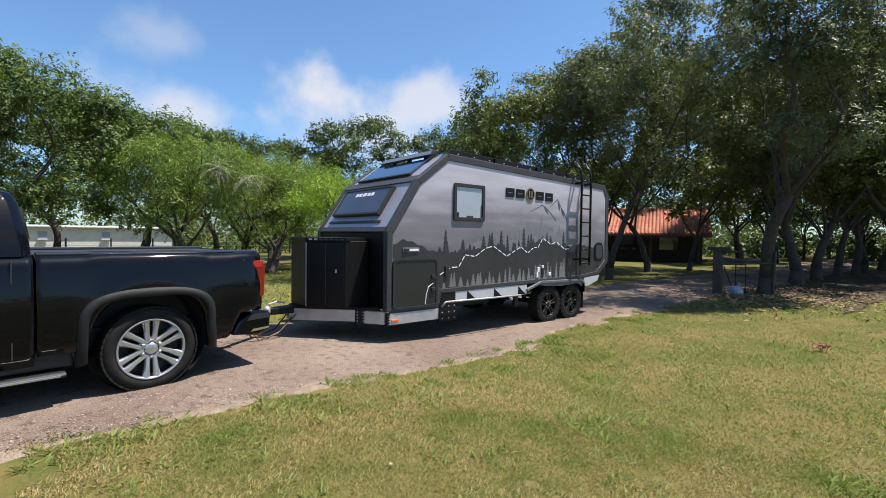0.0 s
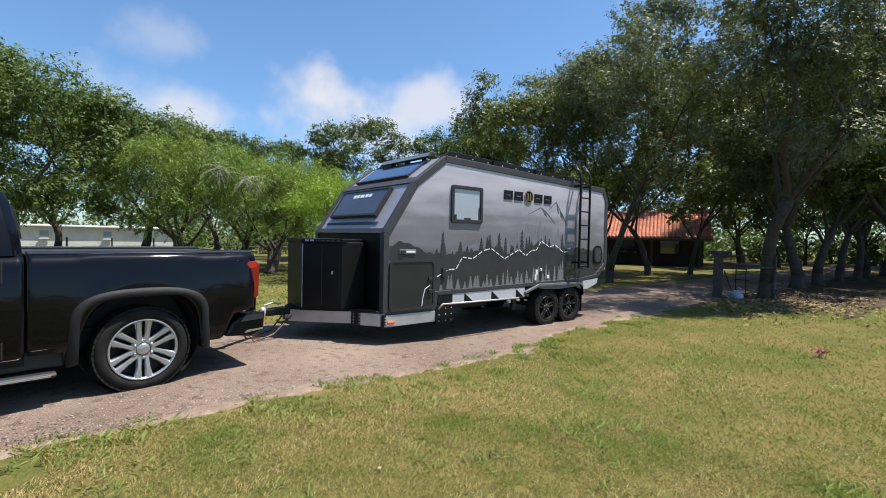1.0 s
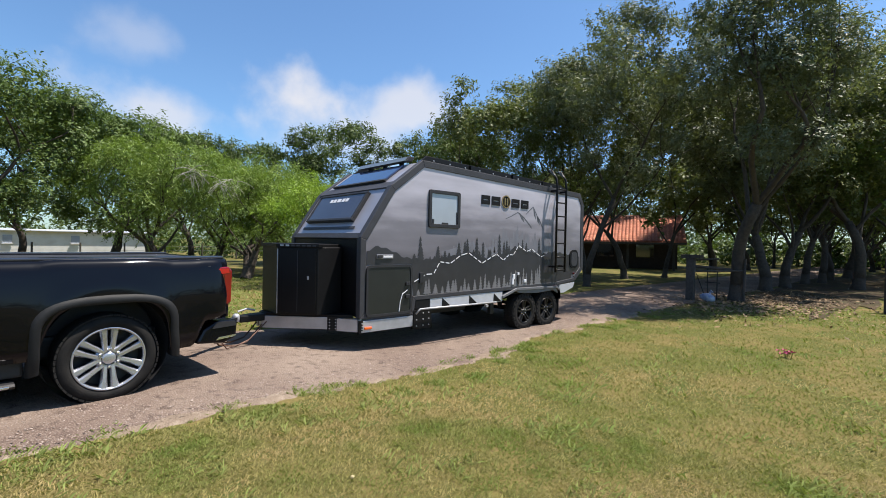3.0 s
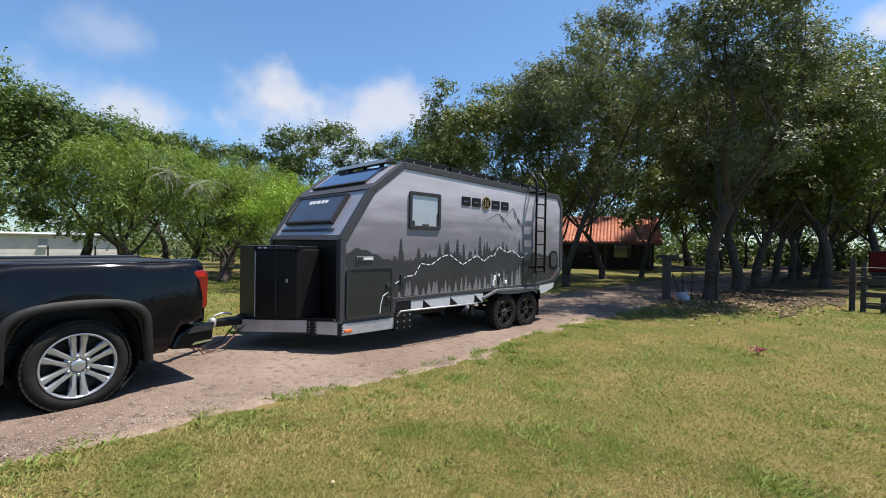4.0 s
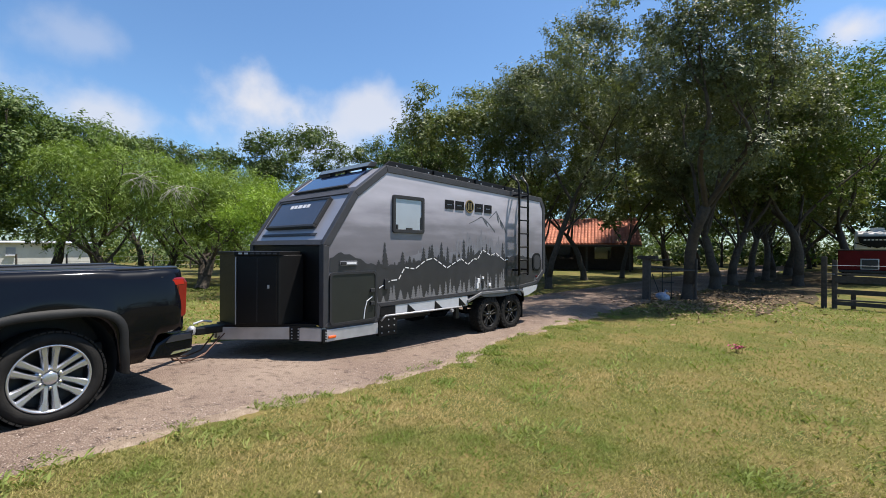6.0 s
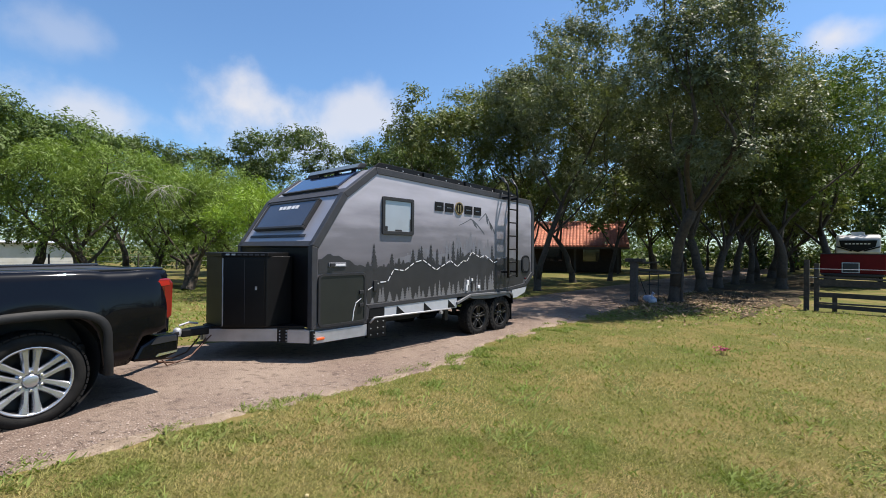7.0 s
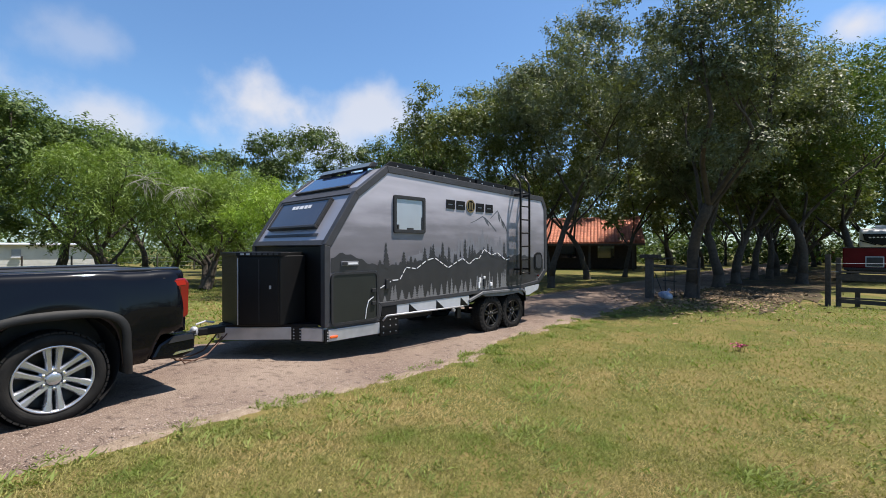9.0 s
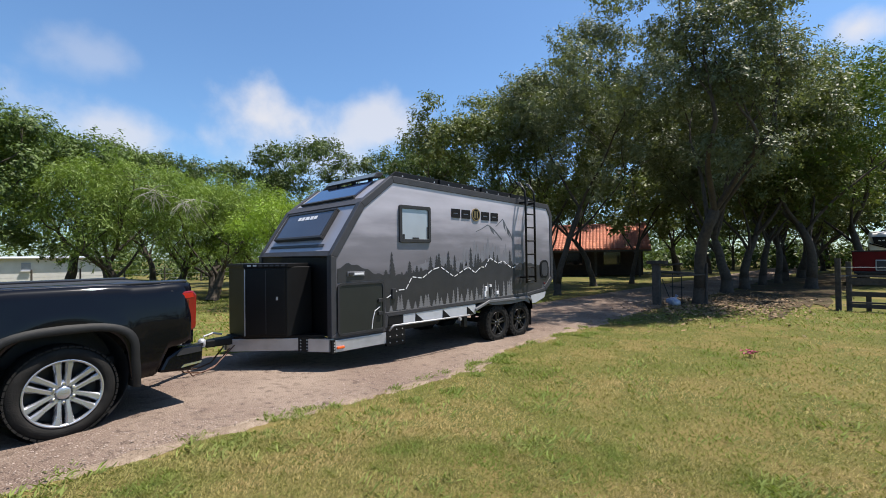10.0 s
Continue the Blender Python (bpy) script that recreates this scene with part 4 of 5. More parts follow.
def arch(u, c, sill):
    e = abs(u - c)
    if e > 0.51:
        return sill
    return 0.42 + 0.54 * (1 - (e / 0.51) ** 3.6) ** (1 / 2.6)


def flank(u0, u1, low, top, sgn, n=44, rows=14, puff=()):
    bm = bmesh.new()
    grid = []
    for i in range(n + 1):
        u = u0 + (u1 - u0) * i / n
        lo, hi = low(u), top(u)
        colv = []
        for j in range(rows + 1):
            z = lo + (hi - lo) * (j / rows) ** 0.8
            v = skin(z)
            for c in puff:
                e = math.hypot(u - c, z - 0.5)
                v += 0.010 * math.exp(-((e - 0.58) / 0.10) ** 2)
            if u > 0.95:
                v -= 0.10 * ((u - 0.95) / 0.2) ** 2
            colv.append(bm.verts.new((sgn * v, u, z)))
        grid.append(colv)
    for i in range(n):
        for j in range(rows):
            q = (grid[i][j], grid[i + 1][j], grid[i + 1][j + 1], grid[i][j + 1])
            bm.faces.new(q if sgn > 0 else q[::-1])
    return bm


def belt(u):
    return 1.35 if u > -3.0 else 1.35 - 0.06 * min(1, (-3.0 - u) / 1.2) ** 1.2


for s in (1, -1):
    bed_side = part("bed_side", flank(-0.845, 1.10, lambda u: arch(u, 0, 0.50 if u < 0 else 0.42 + 0.27 * smooth(0.72, 0.86, u)), lambda u: 1.35, s, 60, puff=(0,)), BLACK_PAINT, truck, "glossy black bed flank", True, solid=-0.02 * s)
    fl = []
    for k in range(31):
        t = k / 30
        if t < 0.17:
            fl.append((-0.53, 0.36 + (0.62 - 0.36) * t / 0.17))
        elif t > 0.83:
            fl.append((0.53 + 0.03 * (t - 0.83) / 0.17, 0.62 - (0.62 - 0.34) * (t - 0.83) / 0.17))
        else:
            q = math.pi * (1 - (t - 0.17) / 0.66)
            c, sn = math.cos(q), math.sin(q)
            fl.append((0.53 * math.copysign(abs(c) ** 0.62, c), 0.62 + 0.345 * abs(sn) ** 0.55))
    for cu, nm in ((0.0, "rear"), (-3.745, "front")):
        bm = bmesh.new()
        prev = None
        for i, (u, z) in enumerate(fl):
            e = Vector((u, z - 0.5))
            e.normalize()
            v = skin(z) + 0.03
            sec = [bm.verts.new((s * vv, cu + u + e.x * oo, z + e.y * oo)) for vv, oo in ((v - 0.12, -0.025), (v + 0.008, -0.025), (v + 0.02, -0.01), (v + 0.012, 0.050), (v - 0.04, 0.066))]
            if prev:
                for p in range(4):
                    q = (prev[p], sec[p], sec[p + 1], prev[p + 1])
                    bm.faces.new(q if s > 0 else q[::-1])
            prev = sec
        bmesh.ops.recalc_face_normals(bm, faces=bm.faces[:])
        part("wheel_arch", bm, GREY_PLASTIC, truck, "dark grey plastic arch moulding", True)
        part("arch_liner", lathe([(s * 0.55, 0.50), (s * 0.97, 0.505)], 40, "x", (0, cu, 0.5)), BLACK_PLASTIC, truck, "", True)
    cab_side = part("cab_side", flank(-4.78, -0.865, lambda u: arch(u, -3.745, 0.42), belt, s, 90, puff=(-3.745,)), BLACK_PAINT, truck, "", True, solid=-0.02 * s)
    for u in (-1.0, -2.05, -3.08):
        part("door_gap", box(s * 0.99, s * (skin(0.95) + 0.002), u - 0.005, u + 0.005, 0.5, 1.30), BLACK_PLASTIC, cab_side)
    for u in (-1.25, -2.28):
        part("door_handle", box(s * 0.985, s * 1.035, u - 0.12, u + 0.10, 1.185, 1.22, edge=0.012), CHROME, cab_side, "chrome door handle")
    board = part("running_board", prism([(s * 0.78, 0.27), (s * 1.02, 0.29), (s * 1.05, 0.315), (s * 1.02, 0.335), (s * 0.78, 0.345)], -2.95, -0.66, "y"), BLACK_PLASTIC, truck, "running board with bright trim", bevel=0.006)
    part("trim_strip", box(s * 1.035, s * 1.056, -2.9, -0.70, 0.305, 0.325, edge=0.005), CHROME, board)
    part("sill", box(s * 0.80, s * 0.94, -3.2, -0.6, 0.36, 0.52, edge=0.02), BLACK_PLASTIC, truck)
    lamp = part("tail_lamp", prism([(0.90, 1.245), (1.11, 1.25), (1.145, 1.2), (1.135, 0.85), (1.09, 0.82), (1.00, 0.90), (0.925, 1.12)], s * 0.86, s * 0.998), RED_LENS, truck, "red tail lamp", bevel=0.015)
    part("reflector", prism([(0.93, 1.225), (1.10, 1.23), (1.11, 1.18), (0.95, 1.165)], s * 0.996, s * 1.001), surface("bright_red_lens", (0.45, 0.008, 0.01), 0.1, 0, 0.1, 5, coat=1.0), lamp)
    part("lamp_core", prism([(0.965, 1.15), (1.06, 1.158), (1.06, 0.96), (1.01, 0.97)], s * 0.996, s * 1.0005), surface("deep_red_lens", (0.08, 0.002, 0.003), 0.1, 0, 0.1, 5, coat=1.0), lamp)
    part("lamp_bezel", prism([(0.88, 1.265), (0.903, 1.265), (0.93, 1.12), (1.005, 0.89), (0.985, 0.88), (0.905, 1.10)], s * 0.88, s * 1.0), BLACK_PLASTIC, lamp)
    bump = part("bumper_end", prism([(0.76, 0.43), (1.06, 0.40), (1.20, 0.45), (1.215, 0.645), (0.98, 0.655), (0.84, 0.58)], s * 0.70, s * 1.0), BLACK_PAINT, truck, "black rear bumper corner", bevel=0.03)
    part("bumper_strip", prism([(0.97, 0.445), (1.18, 0.465), (1.19, 0.485), (1.0, 0.475)], s * 1.0, s * 1.006), CHROME, bump)
    part("step_pad", prism([(0.93, 0.575), (1.19, 0.585), (1.18, 0.64), (0.98, 0.645)], s * 1.0, s * 1.004), BLACK_PLASTIC, bump)
    part("bed_rail", box(s * 0.78, s * 0.915, -0.84, 1.08, 1.335, 1.365, edge=0.012), surface("rail_cap", (0.03, 0.031, 0.036), 0.22, 0, 0.2, 10, coat=0.8), truck, "smooth dark bed rail cap")
part("bumper", box(-0.70, 0.70, 1.0, 1.22, 0.47, 0.68, edge=0.03), BLACK_PAINT, truck)
part("tailgate", box(-0.84, 0.84, 1.045, 1.115, 0.72, 1.345, edge=0.025), BLACK_PAINT, truck)
part("bed_cover", box(-0.80, 0.80, -0.82, 1.05, 1.29, 1.335, edge=0.01), BLACK_PLASTIC, truck)
for u in (0.0, -3.745):
    part("inner_arch", box(-0.55, 0.55, u - 0.62, u + 0.62, 0.40, 1.32), BLACK_PLASTIC, truck)
part("underbody", box(-0.62, 0.62, -4.3, 0.95, 0.42, 0.62, edge=0.03), BLACK_PLASTIC, truck)
part("receiver", box(-0.045, 0.045, 0.9, 1.3, 0.36, 0.45, edge=0.006), DARK_METAL, truck)
part("ball_mount", prism([(-0.04, 1.25), (0.04, 1.25), (-0.40, 1.90), (-0.49, 1.88)], 0.38, 0.43, "z"), DARK_METAL, truck, bevel=0.006)
part("rear_wall", box(-0.93, 0.93, -0.90, -0.865, 0.52, 1.35, edge=0.01), BLACK_PAINT, truck)
# cab top: sections from the belt to the roof
bm = bmesh.new()
SEC = [(1.335, 0.955, -0.865, -3.35), (1.45, 0.93, -0.872, -3.22), (1.78, 0.80, -0.93, -2.62), (1.875, 0.735, -0.97, -2.42), (1.92, 0.62, -1.06, -2.25)]
rings = []
for z, v, ur, uf in SEC:
    r = 0.07
    rings.append([bm.verts.new(p) for p in ((v, uf + r, z), (v, ur - r, z), (v - r, ur, z), (-v + r, ur, z), (-v, ur - r, z), (-v, uf + r, z), (-v + r, uf, z), (v - r, uf, z))])
for r0, r1 in zip(rings, rings[1:]):
    for k in range(8):
        bm.faces.new((r0[k], r0[(k + 1) % 8], r1[(k + 1) % 8], r1[k]))
bm.faces.new(rings[-1])
bmesh.ops.recalc_face_normals(bm, faces=bm.faces[:])
part("cab", bm, BLACK_PAINT, truck, "", True, bevel=0.01)


def pane_on(name, s, u0, u1, t0, t1):
    za, zb = 1.46, 1.80
    va, vb = 0.933, 0.80
    q = []
    for u, t in ((u0, t0), (u1, t0), (u1 - 0.02, t1), (u0 + 0.06, t1)):
        q.append((s * (va + (vb - va) * t + 0.012), u, za + (zb - za) * t))
    b2 = bmesh.new()
    f = b2.faces.new([b2.verts.new(p) for p in q])
    return part(name, b2, DARK_GLASS, truck, "tinted side window", solid=0.012)


for s in (1, -1):
    pane_on("rear_side_window", s, -1.9, -1.22, 0.0, 0.95)
    pane_on("front_side_window", s, -2.75, -2.0, 0.0, 0.95)
    m = part("wing_mirror", box(s * 1.0, s * 1.22, -2.86, -2.74, 1.38, 1.58, edge=0.03), BLACK_PAINT, truck)
    part("mirror_glass", box(s * 1.02, s * 1.20, -2.742, -2.736, 1.40, 1.56), surface("mirror", (0.9, 0.9, 0.92), 0.02, 1.0), m)
part("rear_window", prism([(-0.868, 1.47), (-0.915, 1.76), (-0.895, 1.765), (-0.845, 1.475)], -0.62, 0.62), DARK_GLASS, truck)
part("brake_lamp", box(-0.16, 0.16, -0.955, -0.925, 1.845, 1.875, edge=0.006), RED_LENS, truck)
part("bonnet", prism([(-3.2, 1.38), (-4.2, 1.32), (-4.75, 1.24), (-4.75, 1.0), (-3.2, 1.0)], -0.9, 0.9), BLACK_PAINT, truck, bevel=0.04)
part("grille", box(-0.75, 0.75, -4.86, -4.74, 0.72, 1.18, edge=0.03), CHROME, truck)
part("front_bumper", box(-0.95, 0.95, -4.92, -4.7, 0.45, 0.72, edge=0.05), BLACK_PAINT, truck)
for s in (1, -1):
    part("headlamp", box(s * 0.72, s * 0.96, -4.84, -4.68, 0.98, 1.16, edge=0.03), WHITE_LENS, truck)
    wheel(truck, (s * 1.0, 0.0, 0.417), 0.417, 0.292, 0.275, s, 6, MACHINED, CHROME, False)
    wheel(truck, (s * 1.0, -3.745, 0.417), 0.417, 0.292, 0.275, s, 6, MACHINED, CHROME, False)


# ---- trees ----
def leaves(centres, sizes, count, leaf, seed, droop=0.0, narrow=0.42, per=12):
    """Small folded leaves set in sprays on the outside of clumps: a crown with an uneven outline, hollows and gaps."""
    g = np.random.default_rng(seed)
    centres, sizes = np.array(centres), np.array(sizes)
    ns = count // per
    count = ns * per
    w = (sizes[:, 0] * sizes[:, 1] * sizes[:, 2]) ** 0.7
    pick = g.choice(len(centres), ns, p=w / w.sum())
    dirn = g.normal(size=(ns, 3)) + np.array([0, 0, 0.4])
    dirn /= np.linalg.norm(dirn, axis=1)[:, None]
    rad = 1.0 - 0.6 * g.random(ns) ** 1.6
    rad *= np.where(g.random(ns) < 0.10, 1.15 + 0.35 * g.random(ns), 1.0)
    at = centres[pick] + dirn * rad[:, None] * sizes[pick]
    axis = dirn * 0.8 + g.normal(size=(ns, 3)) * 0.45 + np.array([0, 0, 0.3 - 1.3 * droop])
    axis /= np.linalg.norm(axis, axis=1)[:, None]
    reach = leaf * (2.2 + 1.8 * g.random(ns)) * (1 + 0.8 * droop)
    if droop:
        at[:, 2] -= 0.6 * droop * g.random(ns) ** 2 * sizes[pick][:, 2]
    own = np.repeat(np.arange(ns), per)
    along = g.uniform(-1, 1, count)
    pos = at[own] + axis[own] * (along * reach[own])[:, None] + g.normal(size=(count, 3)) * (leaf * (0.9 - 0.35 * droop))
    nrm = dirn[own] * 0.8 + g.normal(size=(count, 3)) * 0.42 + np.array([0, 0, 0.5])
    nrm /= np.linalg.norm(nrm, axis=1)[:, None]
    t = np.cross(nrm, axis[own] * 0.3 + g.normal(size=(count, 3)) * (0.8 - 0.5 * droop))
    if droop:
        t = axis[own] + 0.55 * g.normal(size=(count, 3))
    t /= np.linalg.norm(t, axis=1)[:, None] + 1e-9
    b = np.cross(nrm, t)
    s = leaf * (0.6 + 0.8 * g.random(count))[:, None]
    v = np.empty((count, 4, 3))
    v[:, 0], v[:, 1], v[:, 2], v[:, 3] = pos - t * s, pos - b * s * narrow + nrm * s * 0.18, pos + t * s, pos + b * s * narrow + nrm * s * 0.18
    return v.reshape(-1, 3)


def quad_mesh(name, verts, material):
    n = len(verts) // 4
    me = bpy.data.meshes.new(name)
    me.vertices.add(n * 4)
    me.vertices.foreach_set("co", np.asarray(verts, dtype=np.float32).ravel())
    me.loops.add(n * 4)
    me.loops.foreach_set("vertex_index", np.arange(n * 4, dtype=np.int32))
    me.polygons.add(n)
    me.polygons.foreach_set("loop_start", np.arange(0, n * 4, 4, dtype=np.int32))
    me.update(calc_edges=True)
    me.validate()
    me.materials.append(material)
    return new(name, me)


def tree(name, x, y, h, crown, base, trunk_r, seed, leaf_mat, label, category, group, count=16000, leaf=0.11, fork=0.28, stems=1, lean=0.0, droop=0.0, clump=0.95, z=None, limbs=4, spread=0.8, shift=(0.0, 0.0), narrow=0.42, dense=1.0):
    """trunk, limbs and a crown of clumps. crown: half width; base: height of the crown's underside."""
    rng = random.Random(seed)
    root = Vector((x, y, (gz(x, y) if z is None else z) - 0.05))
    ob = thing(name, Matrix.Translation(root), label, category, group)
    bm = bmesh.new()
    tips = []

    def limb(p, d, length, r, level):
        pts, rad = [p], [r]
        n = 5
        q = p.copy()
        dd = d.copy()
        for i in range(n):
            dd = (dd + Vector((rng.uniform(-1, 1), rng.uniform(-1, 1), rng.uniform(-0.5, 0.7))) * 0.22).normalized()
            q = q + dd * length / n
            e = math.hypot(q.x - shift[0], q.y - shift[1])
            if level and e > crown * 0.92:
                q = Vector((shift[0] + (q.x - shift[0]) * crown * 0.92 / e, shift[1] + (q.y - shift[1]) * crown * 0.92 / e, q.z))
            if level:
                q.z = min(q.z, h - 0.5 - 0.25 * e)
            pts.append(q.copy())
            rad.append(r * (1 - (0.55 if level else 0.28) * (i + 1) / n))
        tube(pts, rad, 8 if level < 2 else 5, bm, caps=level == 0)
        if level >= 3 or r < 0.022:
            tips.append(q)
            return
        if level >= 1:
            tips.append(pts[3])
        k = limbs if level == 0 else rng.choice((2, 3))
        a0 = rng.uniform(0, 6.28)
        for i in range(k):
            a = a0 + i * math.tau / k + rng.uniform(-0.4, 0.4)
            out = Vector((math.cos(a), math.sin(a), 0))
            nd = (dd * 0.75 + out * spread * rng.uniform(0.6, 1.15) + Vector((0, 0, 0.25))).normalized()
            at = pts[-1] if i < 2 else pts[rng.choice((3, 4))]
            limb(at, nd, length * rng.uniform(0.62, 0.9) if level else (h - base) * rng.uniform(0.45, 0.62), rad[-1] * ((0.82 if i < 2 else 0.62) if level else (0.66 if i < 2 else 0.5)), level + 1)

    for s in range(stems):
        a = rng.uniform(0, 6.28)
        off = Vector((math.cos(a), math.sin(a), 0)) * (0.35 * trunk_r if stems > 1 else 0)
        d = Vector((math.cos(a) * (lean + 0.25 * (stems > 1)), math.sin(a) * (lean + 0.25 * (stems > 1)), 1)).normalized()
        flare = [(0.0, 1.45), (0.25, 1.1), (0.6, 1.0)]
        tube([Vector(off) + d * f for f, _ in flare], [trunk_r * k for _, k in flare], 10, bm, caps=False)
        limb(Vector(off) + d * 0.55, d, h * fork, trunk_r, 0)
    part("trunk", bm, BARK, ob, "grey-brown trunk and spreading limbs", True)
    centres, sizes = [], []
    mid = (h + base) / 2
    for t in tips:
        zz = min(max(t.z, base + 0.3), h - 0.6)
        centres.append((t.x, t.y, zz))
        k = clump * rng.uniform(0.7, 1.35)
        sizes.append((k, k, k * 0.72))
    for i in range(int(26 * dense * crown / 3)):
        a, u = rng.uniform(0, 6.28), rng.uniform(-0.75, 1)
        rr = crown * math.sqrt(max(0.05, 1 - u * u)) * rng.uniform(0.65, 0.98)
        centres.append((shift[0] + rr * math.cos(a), shift[1] + rr * math.sin(a), mid + u * (h - base) / 2 * rng.uniform(0.8, 1.0)))
        k = clump * rng.uniform(0.6, 1.2)
        sizes.append((k, k, k * 0.7))
    c = quad_mesh("crown", leaves(centres, sizes, count, leaf, seed, droop, narrow), leaf_mat)
    c.parent = ob
    tagged(c, "uneven crown of small leaves")
    return ob


ROW = "oaks along the drive"
OAK = "live oak with a grey forked trunk and dense dark crown"
# the row on the near side of the drive
tree("oak_tree", 1.05, 13.8, 11.9, 4.7, 4.3, 0.21, 3, GREY_OAK_LEAF, OAK, "oak tree", ROW, 84000, 0.054, 0.24, lean=0.06, limbs=5, shift=(-1.9, -0.2), clump=0.85, dense=1.4)
tree("oak_tree", 0.55, 19.5, 9.9, 3.7, 4.4, 0.22, 4, GREY_OAK_LEAF, OAK, "oak tree", ROW, 48000, 0.07, 0.19, lean=0.08, shift=(0.8, -0.6), clump=0.85)
tree("oak_tree", 0.65, 22.4, 9.9, 3.7, 4.2, 0.2, 5, OAK_LEAF, OAK, "oak tree", ROW, 40000, 0.075, 0.22, lean=0.05, shift=(0.8, 0.0), clump=0.85)
for i, (x, y) in enumerate(((0.8, 25.7), (1.2, 27.6), (1.05, 31.0), (1.4, 34.8), (1.75, 37.6), (1.2, 43.0), (1.3, 49.0), (1.1, 56.0), (1.0, 64.0))):
    tree("oak_tree", x, y, 9.6 + 0.6 * math.sin(i), 3.8, 3.4, 0.17 if i != 3 else 0.25, 20 + i, OAK_LEAF, OAK, "oak tree", ROW, 13000 if i < 5 else 8000, 0.125 if i < 5 else 0.16, 0.22, lean=0.06)
for i, (x, y, h, c) in enumerate(((3.0, 24.0, 11.0, 3.7), (4.6, 31.0, 11.2, 4.0), (11.5, 50.0, 10.0, 4.2), (14.5, 40.0, 9.6, 4.2), (4.6, 48.0, 10.2, 4.2), (15.5, 46.0, 9.4, 4.2), (9.0, 54.0, 10, 4.5), (-13.5, 38.0, 9.2, 4.2), (-8.2, 40.5, 9.4, 4.2), (-20.5, 35.0, 9.2, 4.2), (-1.8, 52.0, 9.0, 3.6), (-26.0, 28.0, 9.0, 4.0))):
    tree("oak_tree", x, y, h, c, 3.0 if i < 2 else 2.2, 0.22, 110 + i, BRIGHT_OAK_LEAF if i < 2 else FAR_LEAF, "oak with spreading limbs in the pasture", "oak tree", "oaks behind the fence", 26000 if i < 2 else 8000, 0.075 if i < 2 else 0.18, 0.24, lean=0.08)
# the row on the far side of the drive
tree("oak_tree", -4.7, 14.2, 11.3, 3.1, 4.4, 0.14, 55, GREY_OAK_LEAF, "slender oak with leaning grey stems and leafy crown", "oak tree", ROW, 34000, 0.064, 0.3, lean=0.06, shift=(1.5, 0.2), clump=0.8, dense=1.4)
for i, (x, y, h) in enumerate(((-9.2, 13.6, 9.9), (-6.2, 16.8, 10.6), (-6.1, 20.4, 11.0), (-5.3, 23.6, 10.4), (-5.6, 33.0, 9.6), (-5.4, 40.0, 9.6), (-5.4, 48.0, 9.6), (-5.4, 58.0, 9.6))):
    tree("oak_tree", x, y, h, 3.3 if i < 3 else 3.5, 3.2 if i else 2.6, 0.13 + 0.02 * (i % 3), 40 + i, OAK_LEAF, "slender oak with leaning grey stems and leafy crown", "oak tree", ROW, 24000 if i < 3 else 11000, 0.08 if i < 3 else 0.14, 0.26 if i < 2 else 0.2, stems=2 if i == 1 else 1, lean=0.12, clump=0.8)
# the trees beyond the pick-up
LEFT = "trees beyond the drive"
tree("oak_tree", -16.4, -5.8, 7.7, 3.7, 1.0, 0.30, 61, GREEN_OAK_LEAF, "broad round oak with a dense green crown", "oak tree", LEFT, 74000, 0.066, 0.20, limbs=5, clump=0.9, dense=1.9)
tree("oak_tree", -21.0, -13.0, 8.6, 4.6, 1.6, 0.30, 62, GREEN_OAK_LEAF, "broad round oak with a dense green crown", "oak tree", LEFT, 18000, 0.14, 0.20, limbs=5, clump=1.1)
tree("oak_tree", -22.6, -0.5, 8.0, 2.8, 0.9, 0.22, 63, GREEN_OAK_LEAF, "upright oak with a dense green crown", "oak tree", LEFT, 30000, 0.088, 0.22, clump=0.8, dense=1.9)
grown = []
MES = "mesquite with twisted dark limbs and feathery light-green leaves"
for i, (x, y, h, c) in enumerate(((-16.8, 0.6, 6.1, 2.9), (-15.0, 3.4, 5.4, 2.7), (-18.2, 6.2, 5.7, 3.0), (-21.0, 3.5, 6.2, 3.0))):
    grown.append(tree("mesquite_tree", x, y, h, c, 1.6, 0.19, 70 + i, MESQUITE_LEAF, MES, "mesquite tree", LEFT, 30000, 0.078, 0.18, stems=2, lean=0.3, droop=0.75, clump=0.62, spread=1.1, narrow=0.2))


def dead_twigs(owner, at, seed):
    """Pale bare twigs that hang among the leaves of a mesquite."""
    g = random.Random(seed)
    bm = bmesh.new()
    for k in range(26):
        p = Vector(at) + Vector((g.gauss(0, 0.12), g.gauss(0, 0.2), g.gauss(0, 0.1)))
        d = Vector((g.uniform(-0.2, 0.5), g.uniform(-1, 1.2), g.uniform(-0.7, 0.5))).normalized()
        path = [p]
        for q in range(4):
            d = (d + Vector((g.uniform(-0.3, 0.3), g.uniform(-0.3, 0.3), -0.28))).normalized()
            path.append(path[-1] + d * g.uniform(0.12, 0.24))
        tube(path, [0.016, 0.013, 0.010, 0.007, 0.004], 5, bm, caps=False)
    ob = part("dead_branch", bm, DEAD_WOOD, owner, "bare pale grey twigs", True)
    ob.matrix_parent_inverse = owner.matrix_basis.inverted()


